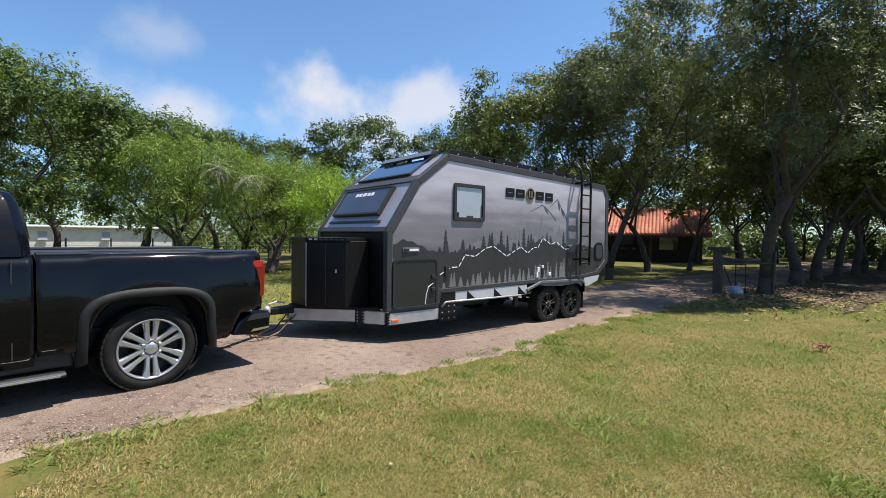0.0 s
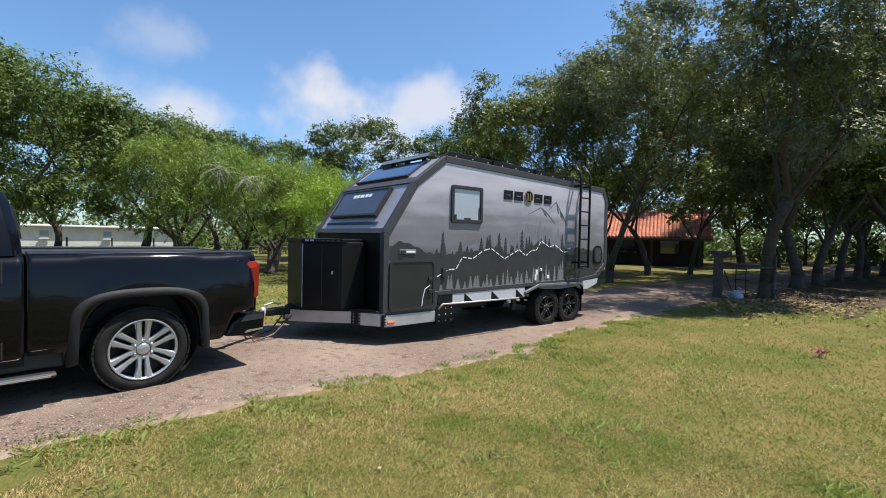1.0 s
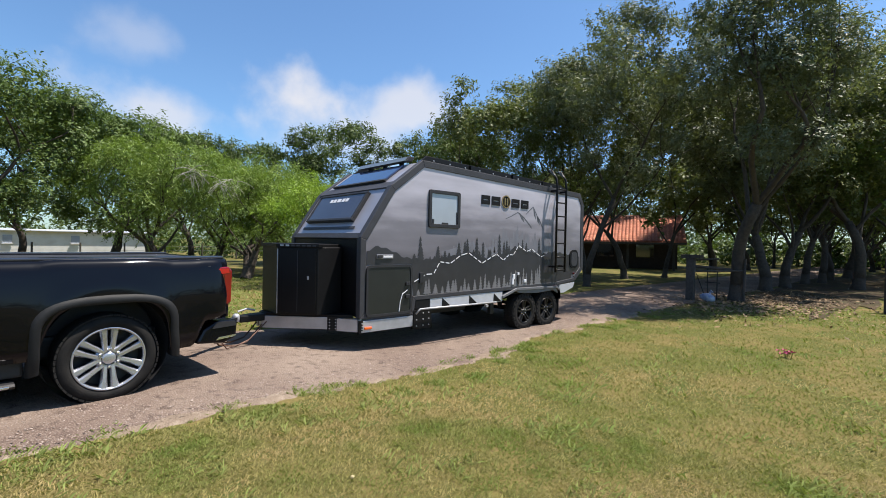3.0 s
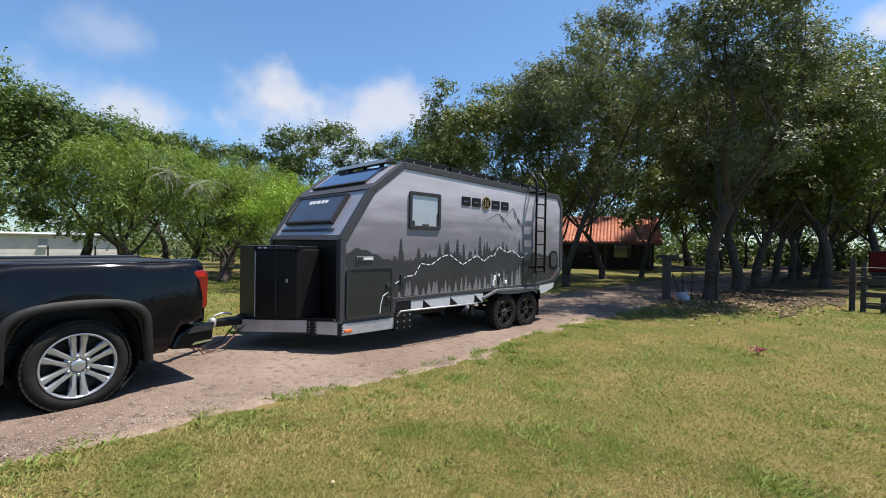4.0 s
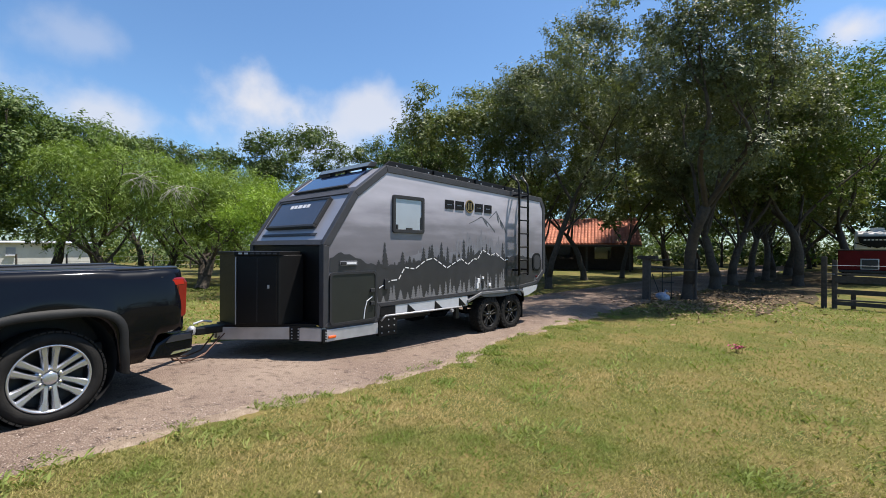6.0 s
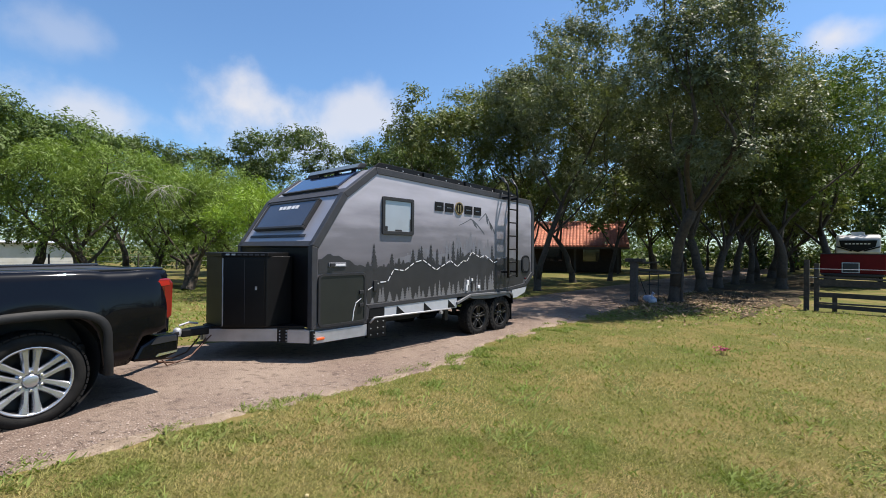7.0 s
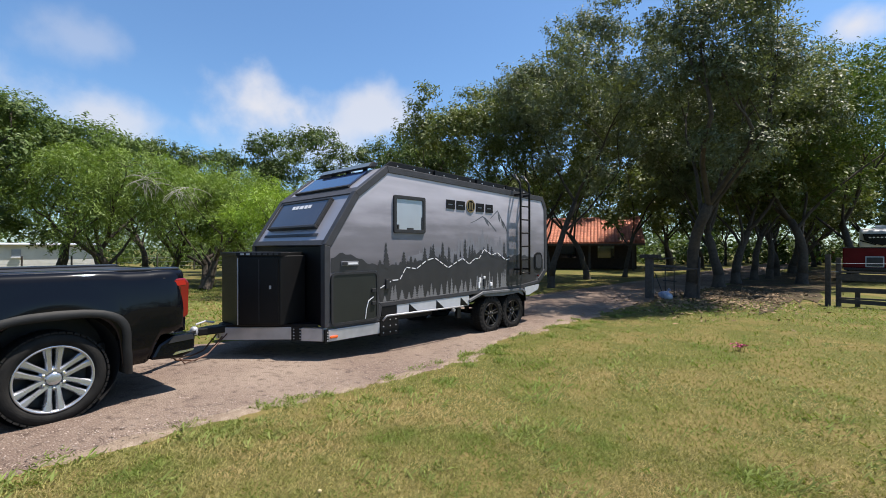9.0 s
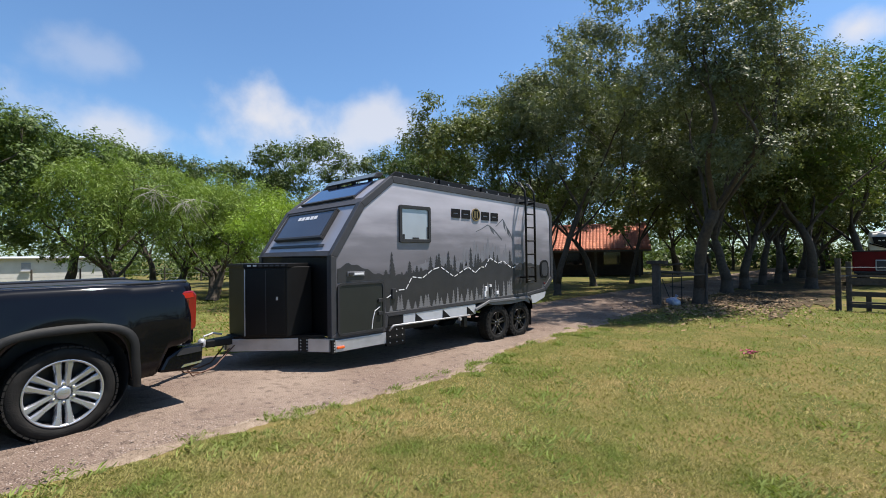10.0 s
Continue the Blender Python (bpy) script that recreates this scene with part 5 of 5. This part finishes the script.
dead_twigs(grown[1], (-13.4, 2.1, 3.75), 5)
dead_twigs(grown[0], (-13.9, 1.0, 4.1), 6)
tree("mesquite_tree", -10.6, 4.6, 4.35, 1.75, 1.3, 0.09, 80, BUSH_LEAF, "young bright yellow-green mesquite", "mesquite tree", LEFT, 20000, 0.062, 0.2, stems=3, lean=0.2, droop=0.6, clump=0.55, narrow=0.24)
for i, (x, y, h, c) in enumerate(((-23.0, 13.0, 9.9, 3.6), (-27.5, 9.5, 8.8, 3.4), (-20.0, 18.0, 9.9, 3.6), (-31.0, 5.0, 9.4, 3.6), (-14.5, 18.5, 8.8, 3.6), (-33, -4, 8.8, 3.8))):
    tree("oak_tree", x, y, h, c, 2.2, 0.2, 90 + i, FAR_LEAF, "oak with an open, feathery crown", "oak tree", LEFT, 17000, 0.10, 0.24, lean=0.1, clump=0.75)


def far_woods():
    """A ring of distant woodland that closes the horizon."""
    g = np.random.default_rng(8)
    rng = random.Random(8)
    cs, ss = [], []
    for k in range(620):
        a = rng.uniform(0, math.tau)
        r = rng.uniform(62, 100)
        x, y = 5 + r * math.cos(a), -3 + r * math.sin(a)
        if -6 < x < 3 and y > 0 and rng.random() < 0.5:
            continue
        hh = rng.uniform(4.5, 8.0)
        for q in range(3):
            cs.append((x + rng.uniform(-2, 2), y + rng.uniform(-2, 2), hh * (0.25 + 0.3 * q)))
            ss.append((2.8, 2.8, 1.8))
    ob = quad_mesh("woods", leaves(cs, ss, 84000, 0.32, 9), FAR_LEAF)
    return tagged(ob, "distant belt of green woodland", "woods", kind="stuff")


far_woods()


def undergrowth():
    """Low scrub along the far side of the pasture, below the woods."""
    rng = random.Random(18)
    cs, ss = [], []
    for k in range(300):
        a, r = radians(rng.uniform(68, 200)), rng.uniform(54, 74)
        x, y = 5 + r * math.cos(a), -3 + r * math.sin(a)
        if x < -44 and y < 6:
            continue
        cs.append((x, y, rng.uniform(0.3, 1.2)))
        ss.append((2.2, 2.2, rng.uniform(1.0, 2.1)))
    for k in range(60):
        x, y = -37.5 + rng.uniform(-2, 2), rng.uniform(5, 26)
        cs.append((x, y, rng.uniform(0.1, 0.5)))
        ss.append((1.0, 1.0, rng.uniform(0.5, 1.1)))
    ob = quad_mesh("scrub", leaves(cs, ss, 34000, 0.26, 19), FAR_LEAF)
    return tagged(ob, "low green scrub along the far fence", "scrub", kind="stuff")


undergrowth()


# ---- grass, weeds, stones ----
def grass(name, count, x0, x1, y0, y1, height, width, seed, material, label, category, keep, near=True, upright=0.55):
    g = np.random.default_rng(seed)
    n = count * 5 if near else count * 9
    if near:
        # thicker towards the place where the lawn is seen from close by
        q = g.random(n)
        r = np.where(q < 0.45, 4.5 * np.sqrt(q / 0.45), 4.5 * (4.0 ** ((q - 0.45) / 0.55)))
        a = g.uniform(-math.pi, math.pi, n)
        x, y = 5.85 - r * np.sin(a), -3.6 + r * np.cos(a)
    else:
        x, y = g.uniform(x0, x1, n), g.uniform(y0, y1, n)
    ok = (x > x0) & (x < x1) & (y > y0) & (y < y1)
    x, y = x[ok], y[ok]
    ok = np.array([keep(a, b) for a, b in zip(x, y)])
    x, y = x[ok][:count], y[ok][:count]
    z = np.array([lawn_z(a, b) for a, b in zip(x, y)])
    m = len(x)
    a = g.uniform(0, 6.28, m)
    dist = np.hypot(x - 5.85, y + 3.6)
    size = height * (0.5 + g.random(m)) * np.clip(0.6 + dist / 9.0, 0.75, 1.25)
    w = width * (0.7 + 0.6 * g.random(m)) * np.clip(dist / 4.5, 0.7, 1.7)
    rise = 0.2 + upright * g.random(m)
    flatwise = np.sqrt(np.clip(1 - rise ** 2, 0.05, 1))
    lx, ly, lz = np.cos(a) * size * flatwise, np.sin(a) * size * flatwise, size * rise
    dx, dy = -np.sin(a) * w, np.cos(a) * w
    v = np.empty((m, 4, 3))
    v[:, 0] = np.stack([x - dx * 0.7, y - dy * 0.7, z - 0.003], 1)
    v[:, 1] = np.stack([x + dx * 0.7, y + dy * 0.7, z - 0.003], 1)
    v[:, 2] = np.stack([x + dx + lx * 0.6, y + dy + ly * 0.6, z + lz * 0.75], 1)
    v[:, 3] = np.stack([x + lx, y + ly, z + lz], 1)
    ob = quad_mesh(name, v.reshape(-1, 3), material)
    return tagged(ob, label, category, kind="stuff")


def bare(x, y):
    return noise.noise(Vector((x * 0.8, y * 0.8, 3))) + 0.4 * noise.noise(Vector((x * 2.6, y * 2.6, 8)))


def turf(x, y):
    """Whether grass grows: thin and ragged towards the drive, gone on trodden spots."""
    e = x - road_edge(y) + 0.45 * noise.noise(Vector((x * 1.7, y * 1.7, 6))) + 0.3 * noise.noise(Vector((x * 6, y * 6, 1)))
    rag = 0.9 * noise.noise(Vector((x * 0.8, y * 0.8, 12))) + 0.5 * noise.noise(Vector((x * 3, y * 3, 9)))
    if x + rag > 6.5 or y + rag < -4.2:
        return False
    return e > 0.03 and bare(x, y) < 0.95 and noise.noise(Vector((x * 9, y * 9, 3))) > -0.55


grass("grass", 285000, 0, 7.2, -5.0, 14, 0.031, 0.0036, 21, GRASS, "short mown grass, green and straw", "grass", turf)
grass("grass", 16000, -16, -2.6, -4, 12, 0.07, 0.012, 22, WEED, "taller green grass beyond the drive", "grass", lambda x, y: x < road_edge(y) - 3.9, near=False)
grass("weeds", 9000, 0.2, 2.4, -6, 9, 0.05, 0.005, 23, WEED, "green weeds along the drive's edge", "weeds",
      lambda x, y: -0.2 < x - road_edge(y) < 0.7 and noise.noise(Vector((x * 2.6, y * 2.6, 5))) > 0.26, near=False, upright=0.6)
grass("weeds", 26000, 1.5, 14, -4, 12, 0.075, 0.0075, 24, WEED, "scattered taller weeds in the lawn", "weeds",
      lambda x, y: noise.noise(Vector((x * 1.6, y * 1.6, 15))) + 0.5 * noise.noise(Vector((x * 5, y * 5, 2))) > 0.24, upright=0.5)
grass("grass", 3500, 0.4, 9, 9.5, 14.5, 0.07, 0.008, 25, WEED, "longer grass at the edge of the shade", "grass", lambda x, y: x > road_edge(y) + 0.3, near=False)


def stones(name, count, seed, place, size, material, label, category):
    g = random.Random(seed)
    base = [(1, 0, 0), (-1, 0, 0), (0, 1, 0), (0, -1, 0), (0, 0, 0.8), (0, 0, -0.5)]
    fs = [(0, 2, 4), (2, 1, 4), (1, 3, 4), (3, 0, 4), (2, 0, 5), (1, 2, 5), (3, 1, 5), (0, 3, 5)]
    verts, faces = [], []
    for i in range(count):
        x, y = place(g)
        s = size * g.uniform(0.4, 1.3)
        a, q = g.uniform(0, 6.28), g.uniform(0.6, 1)
        o = len(verts)
        for bx, by, bz in base:
            px, py = bx * s, by * s * q
            verts.append((x + px * math.cos(a) - py * math.sin(a), y + px * math.sin(a) + py * math.cos(a), gz(x, y) + 0.035 + bz * s * 0.6))
        faces += [tuple(o + k for k in f) for f in fs]
    me = bpy.data.meshes.new(name)
    me.from_pydata(verts, [], faces)
    me.materials.append(material)
    return tagged(new(name, me), label, category, kind="stuff")


def on_road(g):
    y = g.uniform(-6, 6)
    return road_edge(y) - 3.5 * g.random() ** 1.5 - 0.05, y


stones("pebbles", 9000, 31, on_road, 0.010, PEBBLE, "loose gravel on the drive", "gravel")


def fallen_leaves():
    g = np.random.default_rng(77)
    n = 5000
    x, y = g.normal(1.2, 1.3, n), g.normal(14.0, 2.2, n)
    pos = np.stack([x, y, np.full(n, -0.17) + 0.02 * g.random(n)], 1)
    t = g.normal(size=(n, 3)) * np.array([1, 1, 0.4])
    t /= np.linalg.norm(t, axis=1)[:, None]
    b = np.cross(t, np.array([0, 0, 1.0]) + 0.3 * g.normal(size=(n, 3)))
    s = 0.05 * (0.5 + g.random(n))[:, None]
    v = np.stack([pos - t * s, pos - b * s * 0.5, pos + t * s, pos + b * s * 0.5], 1).reshape(-1, 3)
    ob = quad_mesh("fallen_leaves", v, DRY_LEAF)
    return tagged(ob, "fallen brown leaves round the oak", "leaves", kind="stuff")


fallen_leaves()

# ---- flower patch ----
flower = thing("wildflower", pose(4.05, 5.55, gz(4, 5.5)), "small clump of pink wildflowers in the lawn", "wildflower")
rng = random.Random(4)
for k in range(14):
    a, r = rng.uniform(0, 6.28), rng.uniform(0, 0.16)
    bx, by, hh = r * math.cos(a), r * math.sin(a), rng.uniform(0.05, 0.12)
    bm = bmesh.new()
    c = bm.verts.new((bx, by, hh))
    rim = [bm.verts.new((bx + 0.035 * math.cos(q * 1.2566), by + 0.035 * math.sin(q * 1.2566), hh + 0.014 * (-1) ** q)) for q in range(5)]
    for q in range(5):
        bm.faces.new((c, rim[q], rim[(q + 1) % 5]))
    part("bloom", bm, FLOWER, flower)
    part("stalk", tube([(bx * 0.7, by * 0.7, -0.01), (bx, by, hh)], 0.003, 4), WEED, flower)

bloom = thing("dandelion", pose(3.25, -2.05, lawn_z(3.25, -2.05)), "single pale dandelion head in the mown lawn", "dandelion")
part("stalk", tube([(0, 0, -0.01), (0.004, 0.002, 0.03)], 0.003, 5), WEED, bloom)
bm = bmesh.new()
bmesh.ops.create_icosphere(bm, subdivisions=2, radius=0.014, matrix=Matrix.Translation((0.004, 0.002, 0.036)))
for v in bm.verts:
    v.co.z = 0.036 + (v.co.z - 0.036) * 0.7 + 0.003 * noise.noise(v.co * 200)
part("seed_head", bm, surface("pale_petal", (0.5, 0.42, 0.22), 0.8, 0, 0.3, 60), bloom, "pale yellow head")

# ---- fences and gate ----
FZ = -0.19


def fence(name, posts, rails, label, post_r=0.09, height=1.45):
    ob = thing(name, pose(posts[0][0], posts[0][1], FZ), label, "fence", world_parts=True)
    g = random.Random(len(posts) * 7)
    for x, y in posts:
        part("post", prism(rounded(x - post_r, x + post_r, y - post_r, y + post_r, 0.03, 2), FZ - 0.05, FZ + height * g.uniform(0.94, 1.04), "z"), WOOD_GREY, ob)
    for (xa, ya), (xb, yb) in zip(posts, posts[1:]):
        dv = Vector((xb - xa, yb - ya)).normalized()
        nv = Vector((-dv.y, dv.x)) * (-post_r)
        for z, w, th in rails:
            sag = g.uniform(-0.02, 0.02)
            bm = bmesh.new()
            q = []
            for px, py, zz in ((xa, ya, z + sag), (xb, yb, z - sag)):
                for o, dz in ((1.0, 0), (1.0, w), (1.4, w), (1.4, 0)):
                    q.append(bm.verts.new((px + nv.x * o, py + nv.y * o, FZ + zz + dz)))
            for i in range(4):
                bm.faces.new((q[i], q[(i + 1) % 4], q[4 + (i + 1) % 4], q[4 + i]))
            bm.faces.new(q[:4][::-1])
            bm.faces.new(q[4:])
            bmesh.ops.recalc_face_normals(bm, faces=bm.faces[:])
            part("rail", bm, WOOD_GREY, ob)
    return ob


f1 = fence("wooden_fence", [(4.86, 14.5), (6.6, 14.7), (8.5, 15.0), (10.6, 15.3), (12.9, 15.6)], [(0.08, 0.12, 0), (0.22, 0.05, 0), (0.42, 0.14, 0), (0.76, 0.20, 0), (0.98, 0.06, 0)], "dark weathered timber rail fence", 0.065, 1.45)
part("post", prism(rounded(4.55, 4.69, 14.36, 14.5, 0.03, 2), FZ - 0.05, FZ + 1.55, "z"), WOOD_GREY, f1)
for z in (1.02, 1.28):
    part("wire", tube([(4.7, 14.4, FZ + z), (13.3, 15.5, FZ + z)], 0.008, 5), GALV, f1)
part("brace", prism(rounded(5.22, 5.34, 14.6, 14.72, 0.02, 2), FZ - 0.05, FZ + 0.55, "z"), WOOD_GREY, f1)

gate = thing("gate_post", pose(0.05, 12.6, FZ), "weathered timber gate post with a cap board and brace rails", "gate post", world_parts=True)
part("post", prism(rounded(-0.07, 0.17, 12.5, 12.72, 0.03, 2), FZ - 0.05, FZ + 1.42, "z"), WOOD_GREY, gate)
part("cap", box(-0.22, 0.38, 12.45, 12.78, FZ + 1.40, FZ + 1.52, edge=0.01), WOOD_GREY, gate)
part("brace_rail", tube([(0.05, 12.66, FZ + 1.15), (0.95, 13.55, FZ + 1.05)], 0.05, 7), WOOD_GREY, gate)
part("brace_rail", tube([(0.05, 12.66, FZ + 1.34), (0.70, 13.2, FZ + 1.40)], 0.03, 7), WOOD_GREY, gate)
part("iron_bar", tube([(0.42, 13.05, FZ - 0.02), (0.42, 13.05, FZ + 1.1)], 0.018, 6), DARK_METAL, gate)
part("iron_bar", tube([(0.66, 13.2, FZ - 0.02), (0.66, 13.2, FZ + 1.0)], 0.018, 6), DARK_METAL, gate)
part("iron_bar", tube([(0.16, 12.8, FZ + 0.9), (0.40, 13.0, FZ + 0.05)], 0.016, 6), DARK_METAL, gate)
part("brace_rail", tube([(0.10, 12.7, FZ + 0.98), (1.25, 13.7, FZ + 1.02)], 0.03, 7), WOOD_GREY, gate)
part("iron_bar", tube([(0.36, 13.0, FZ + 0.62), (0.72, 13.25, FZ + 0.60)], 0.016, 6), DARK_METAL, gate)
part("iron_bar", tube([(0.36, 13.0, FZ + 0.06), (0.72, 13.25, FZ + 0.08)], 0.016, 6), DARK_METAL, gate)
part("end_post", tube([(1.28, 13.7, FZ - 0.05), (1.30, 13.75, FZ + 1.42)], 0.04, 8), WOOD_GREY, gate)

sack = thing("plastic_sack", pose(0.50, 12.9, FZ), "crumpled blue and white plastic sack beside the gate post", "sack")
bm = bmesh.new()
bmesh.ops.create_icosphere(bm, subdivisions=3, radius=0.17)
for v in bm.verts:
    k = 1 + 0.35 * noise.noise(v.co * 6 + Vector((3, 1, 2)))
    v.co = Vector((v.co.x * k * 1.25, v.co.y * k, max(-0.11, v.co.z * k * 0.95)))
bmesh.ops.translate(bm, verts=bm.verts, vec=(0, 0, 0.11))
part("sack_body", bm, BLUE_BAG, sack)
part("sack_neck", tube([(0.03, 0, 0.22), (0.06, 0.02, 0.30), (0.10, 0.03, 0.35)], [0.05, 0.03, 0.07], 8), BLUE_BAG, sack)

# far-left wire fence and shed
f2 = thing("wire_fence", pose(-26, 6, FZ), "thin post and wire fence in front of the far trees", "fence", world_parts=True)
for k in range(16):
    y = -14 + 2.6 * k
    part("post", tube([(-36 + 0.1 * y, y, FZ), (-36 + 0.1 * y, y, FZ + 1.25)], 0.06, 6), WOOD_GREY, f2)
for z in (0.35, 0.7, 1.05):
    part("wire", tube([(-37.4, -14, FZ + z), (-33.5, 25, FZ + z)], 0.012, 4), GALV, f2)

# ---- buildings ----
white = thing("white_building", pose(-47, -4, FZ), "long low white-walled building behind trees", "building", world_parts=True)
part("wall", box(-53, -46.5, -26, 4.6, FZ, 1.9), WHITE_WALL, white)
part("roof", prism([(-53.5, 1.87), (-46.2, 1.87), (-46.2, 1.93), (-49.8, 2.08), (-53.5, 1.93)], -26.5, 5.0, "y"), PALE_PLATE, white)
for y in (-19, -13, -9.2, -5.4, -1.0):
    w = part("window", box(-46.5, -46.42, y, y + 0.6, 0.85, 1.5), BLIND, white)
    part("window_sill", box(-46.42, -46.34, y - 0.05, y + 0.65, 0.77, 0.85), WHITE_PAINT, w)

HX = Vector((0.905, 0.425, 0))
HO = Vector((-7.2, 32.0, FZ))
house = thing("tiled_house", Matrix.Translation(HO) @ Matrix.Rotation(math.atan2(HX.y, HX.x), 4, "Z"), "low dark house with an orange clay tile roof", "house")
part("wall", box(-16, -0.4, 2.6, 8, 0, 2.15), HOUSE_WALL, house)
for x in (-3.4, -6.4, -9.6):
    w = part("window", box(x, x + 1.3, 2.56, 2.62, 0.9, 1.9), DARK_GLASS, house)
    part("window_frame", bars_in([(x - 0.06, 0.84), (x + 1.36, 0.84), (x + 1.36, 1.96), (x - 0.06, 1.96)], [(x, 0.9), (x + 1.3, 0.9), (x + 1.3, 1.9), (x, 1.9)], a=2.52, b=2.58, axis="y"), HOUSE_WALL, w)
part("door", box(-5.0, -4.1, 2.55, 2.6, 0, 2.0), HOUSE_WALL, house)
for x in (-0.8, -4.0, -8.0, -12.0):
    part("porch_post", box(x - 0.08, x + 0.08, 0.1, 0.26, 0, 2.1), WOOD_GREY, house)
roof = part("roof", prism([(-0.2, 2.08), (4.4, 4.25), (9.2, 2.08), (9.2, 1.98), (4.4, 4.12), (-0.2, 1.98)], -16.5, 0.0), TILE, house, "orange clay barrel-tile roof")
bm = bmesh.new()
rowsn, colsn = 15, 62
for r in range(rowsn):
    for c in range(colsn):
        x = -16.4 + 16.4 * (c + 0.5) / colsn
        t0, t1 = r / rowsn, (r + 1.12) / rowsn
        pa, pb = Vector((x, -0.22 + 4.62 * t0, 2.11 + 2.17 * t0 + 0.03)), Vector((x, -0.22 + 4.62 * min(t1, 1), 2.11 + 2.17 * min(t1, 1)))
        sec = []
        for p, rad in ((pa, 0.13), (pb, 0.11)):
            sec.append([bm.verts.new(p + Vector((rad * math.cos(q), 0, rad * 0.8 * math.sin(q)))) for q in (0, 0.8, 1.57, 2.34, 3.14)])
        for k in range(4):
            bm.faces.new((sec[0][k], sec[0][k + 1], sec[1][k + 1], sec[1][k]))
tagged(part("tiles", bm, TILE, roof), kind="stuff")
part("ridge_cap", tube([(-16.5, 4.4, 4.24), (0.0, 4.4, 4.24)], 0.16, 8), TILE, roof)
part("fascia", box(-16.5, 0.0, -0.22, -0.18, 1.92, 2.07), WOOD_GREY, roof)

# ---- vehicles far off ----
cargo = thing("red_cargo_trailer", pose(5.85, 27.6, FZ), "red box trailer with a pale hatch, parked behind the fence", "trailer")
part("body", box(-1.55, 0.95, -0.1, 4.0, 0.72, 1.72, edge=0.05), RED_PAINT, cargo)
part("roof_edge", box(-1.58, 0.98, -0.13, 4.03, 1.70, 1.76, edge=0.02), BLACK_PLASTIC, cargo)
h = part("hatch", box(-0.69, 0.0, -0.13, -0.09, 0.76, 1.30, edge=0.03), PALE_PLATE, cargo)
part("hatch_panel", box(-0.64, -0.05, -0.14, -0.125, 0.81, 1.25, edge=0.02), TRIM, h)
part("bumper", box(-1.5, 0.9, -0.22, -0.1, 0.60, 0.72, edge=0.02), BLACK_PLASTIC, cargo)
part("chassis", box(-1.3, 0.7, 0.0, 3.9, 0.5, 0.72), BLACK_PLASTIC, cargo)
for x in (-1.45, 0.85):
    wheel(cargo, (x + (0.05 if x > 0 else -0.05), 2.4, 0.33), 0.33, 0.2, 0.2, 1 if x > 0 else -1, 4, GALV, CHROME)
rv = thing("travel_trailer", pose(5.75, 42.0, FZ), "white fifth-wheel travel trailer with a dark panelled nose", "travel trailer")
part("body", prism([(0, 1.75), (0.15, 2.95), (0.8, 3.15), (9, 3.15), (9, 0.6), (2.6, 0.6), (2.6, 1.75)], -1.25, 1.25), WHITE_PAINT, rv, bevel=0.12)
cap = part("nose_shield", prism([(-1.05, 2.72), (1.05, 2.72), (0.95, 2.25), (0.0, 1.85), (-0.95, 2.25)], -0.06, 0.14, "y"), BLACK_POWDER, rv, "dark glossy nose panel")
for k in range(7):
    x = -0.72 + 0.21 * k
    part("emblem_bar", box(x, x + 0.14, -0.075, -0.06, 2.42, 2.5), DECAL_WHITE, cap)
for s in (-1, 1):
    part("stripe", prism([(s * 0.3, 1.98), (s * 1.2, 2.3), (s * 1.2, 2.2), (s * 0.35, 1.9)], -0.07, -0.01, "y"), BLACK_POWDER, rv)
part("air_conditioner", box(-0.4, 0.4, 2.2, 3.2, 3.14, 3.42, edge=0.06), WHITE_PAINT, rv)
for s in (-1, 1):
    wheel(rv, (s * 1.2, 6.2, 0.38), 0.38, 0.22, 0.22, s, 4, GALV, CHROME)
    part("landing_leg", box(s * 0.9 - 0.05, s * 0.9 + 0.05, 2.7, 2.8, 0, 0.7), DARK_METAL, rv)


def far_car(x, y, turn):
    c = thing("parked_pickup", pose(x, y, FZ, 0, 0, turn), "far-off red pick-up parked beyond the trees", "pickup truck")
    part("body", box(-2.6, 2.6, -0.9, 0.9, 0.45, 1.1, edge=0.08), RED_PAINT, c)
    part("cab", prism([(-0.9, 1.08), (-0.6, 1.72), (0.8, 1.72), (1.4, 1.08)], -0.8, 0.8, "y"), RED_PAINT, c, bevel=0.05)
    for s in (-1, 1):
        part("side_window", prism([(-0.72, 1.14), (-0.5, 1.62), (0.7, 1.62), (1.15, 1.14)], s * 0.8, s * 0.815, "y"), DARK_GLASS, c)
        for u in (-1.7, 1.7):
            part("wheel", lathe([(s * 0.7, 0.36), (s * 0.9, 0.36), (s * 0.92, 0.2), (s * 0.88, 0.001)], 20, "y", (u, 0, 0.36)), RUBBER, c)


far_car(-1.0, 66.0, 25)
far_car(2.9, 74.0, 10)
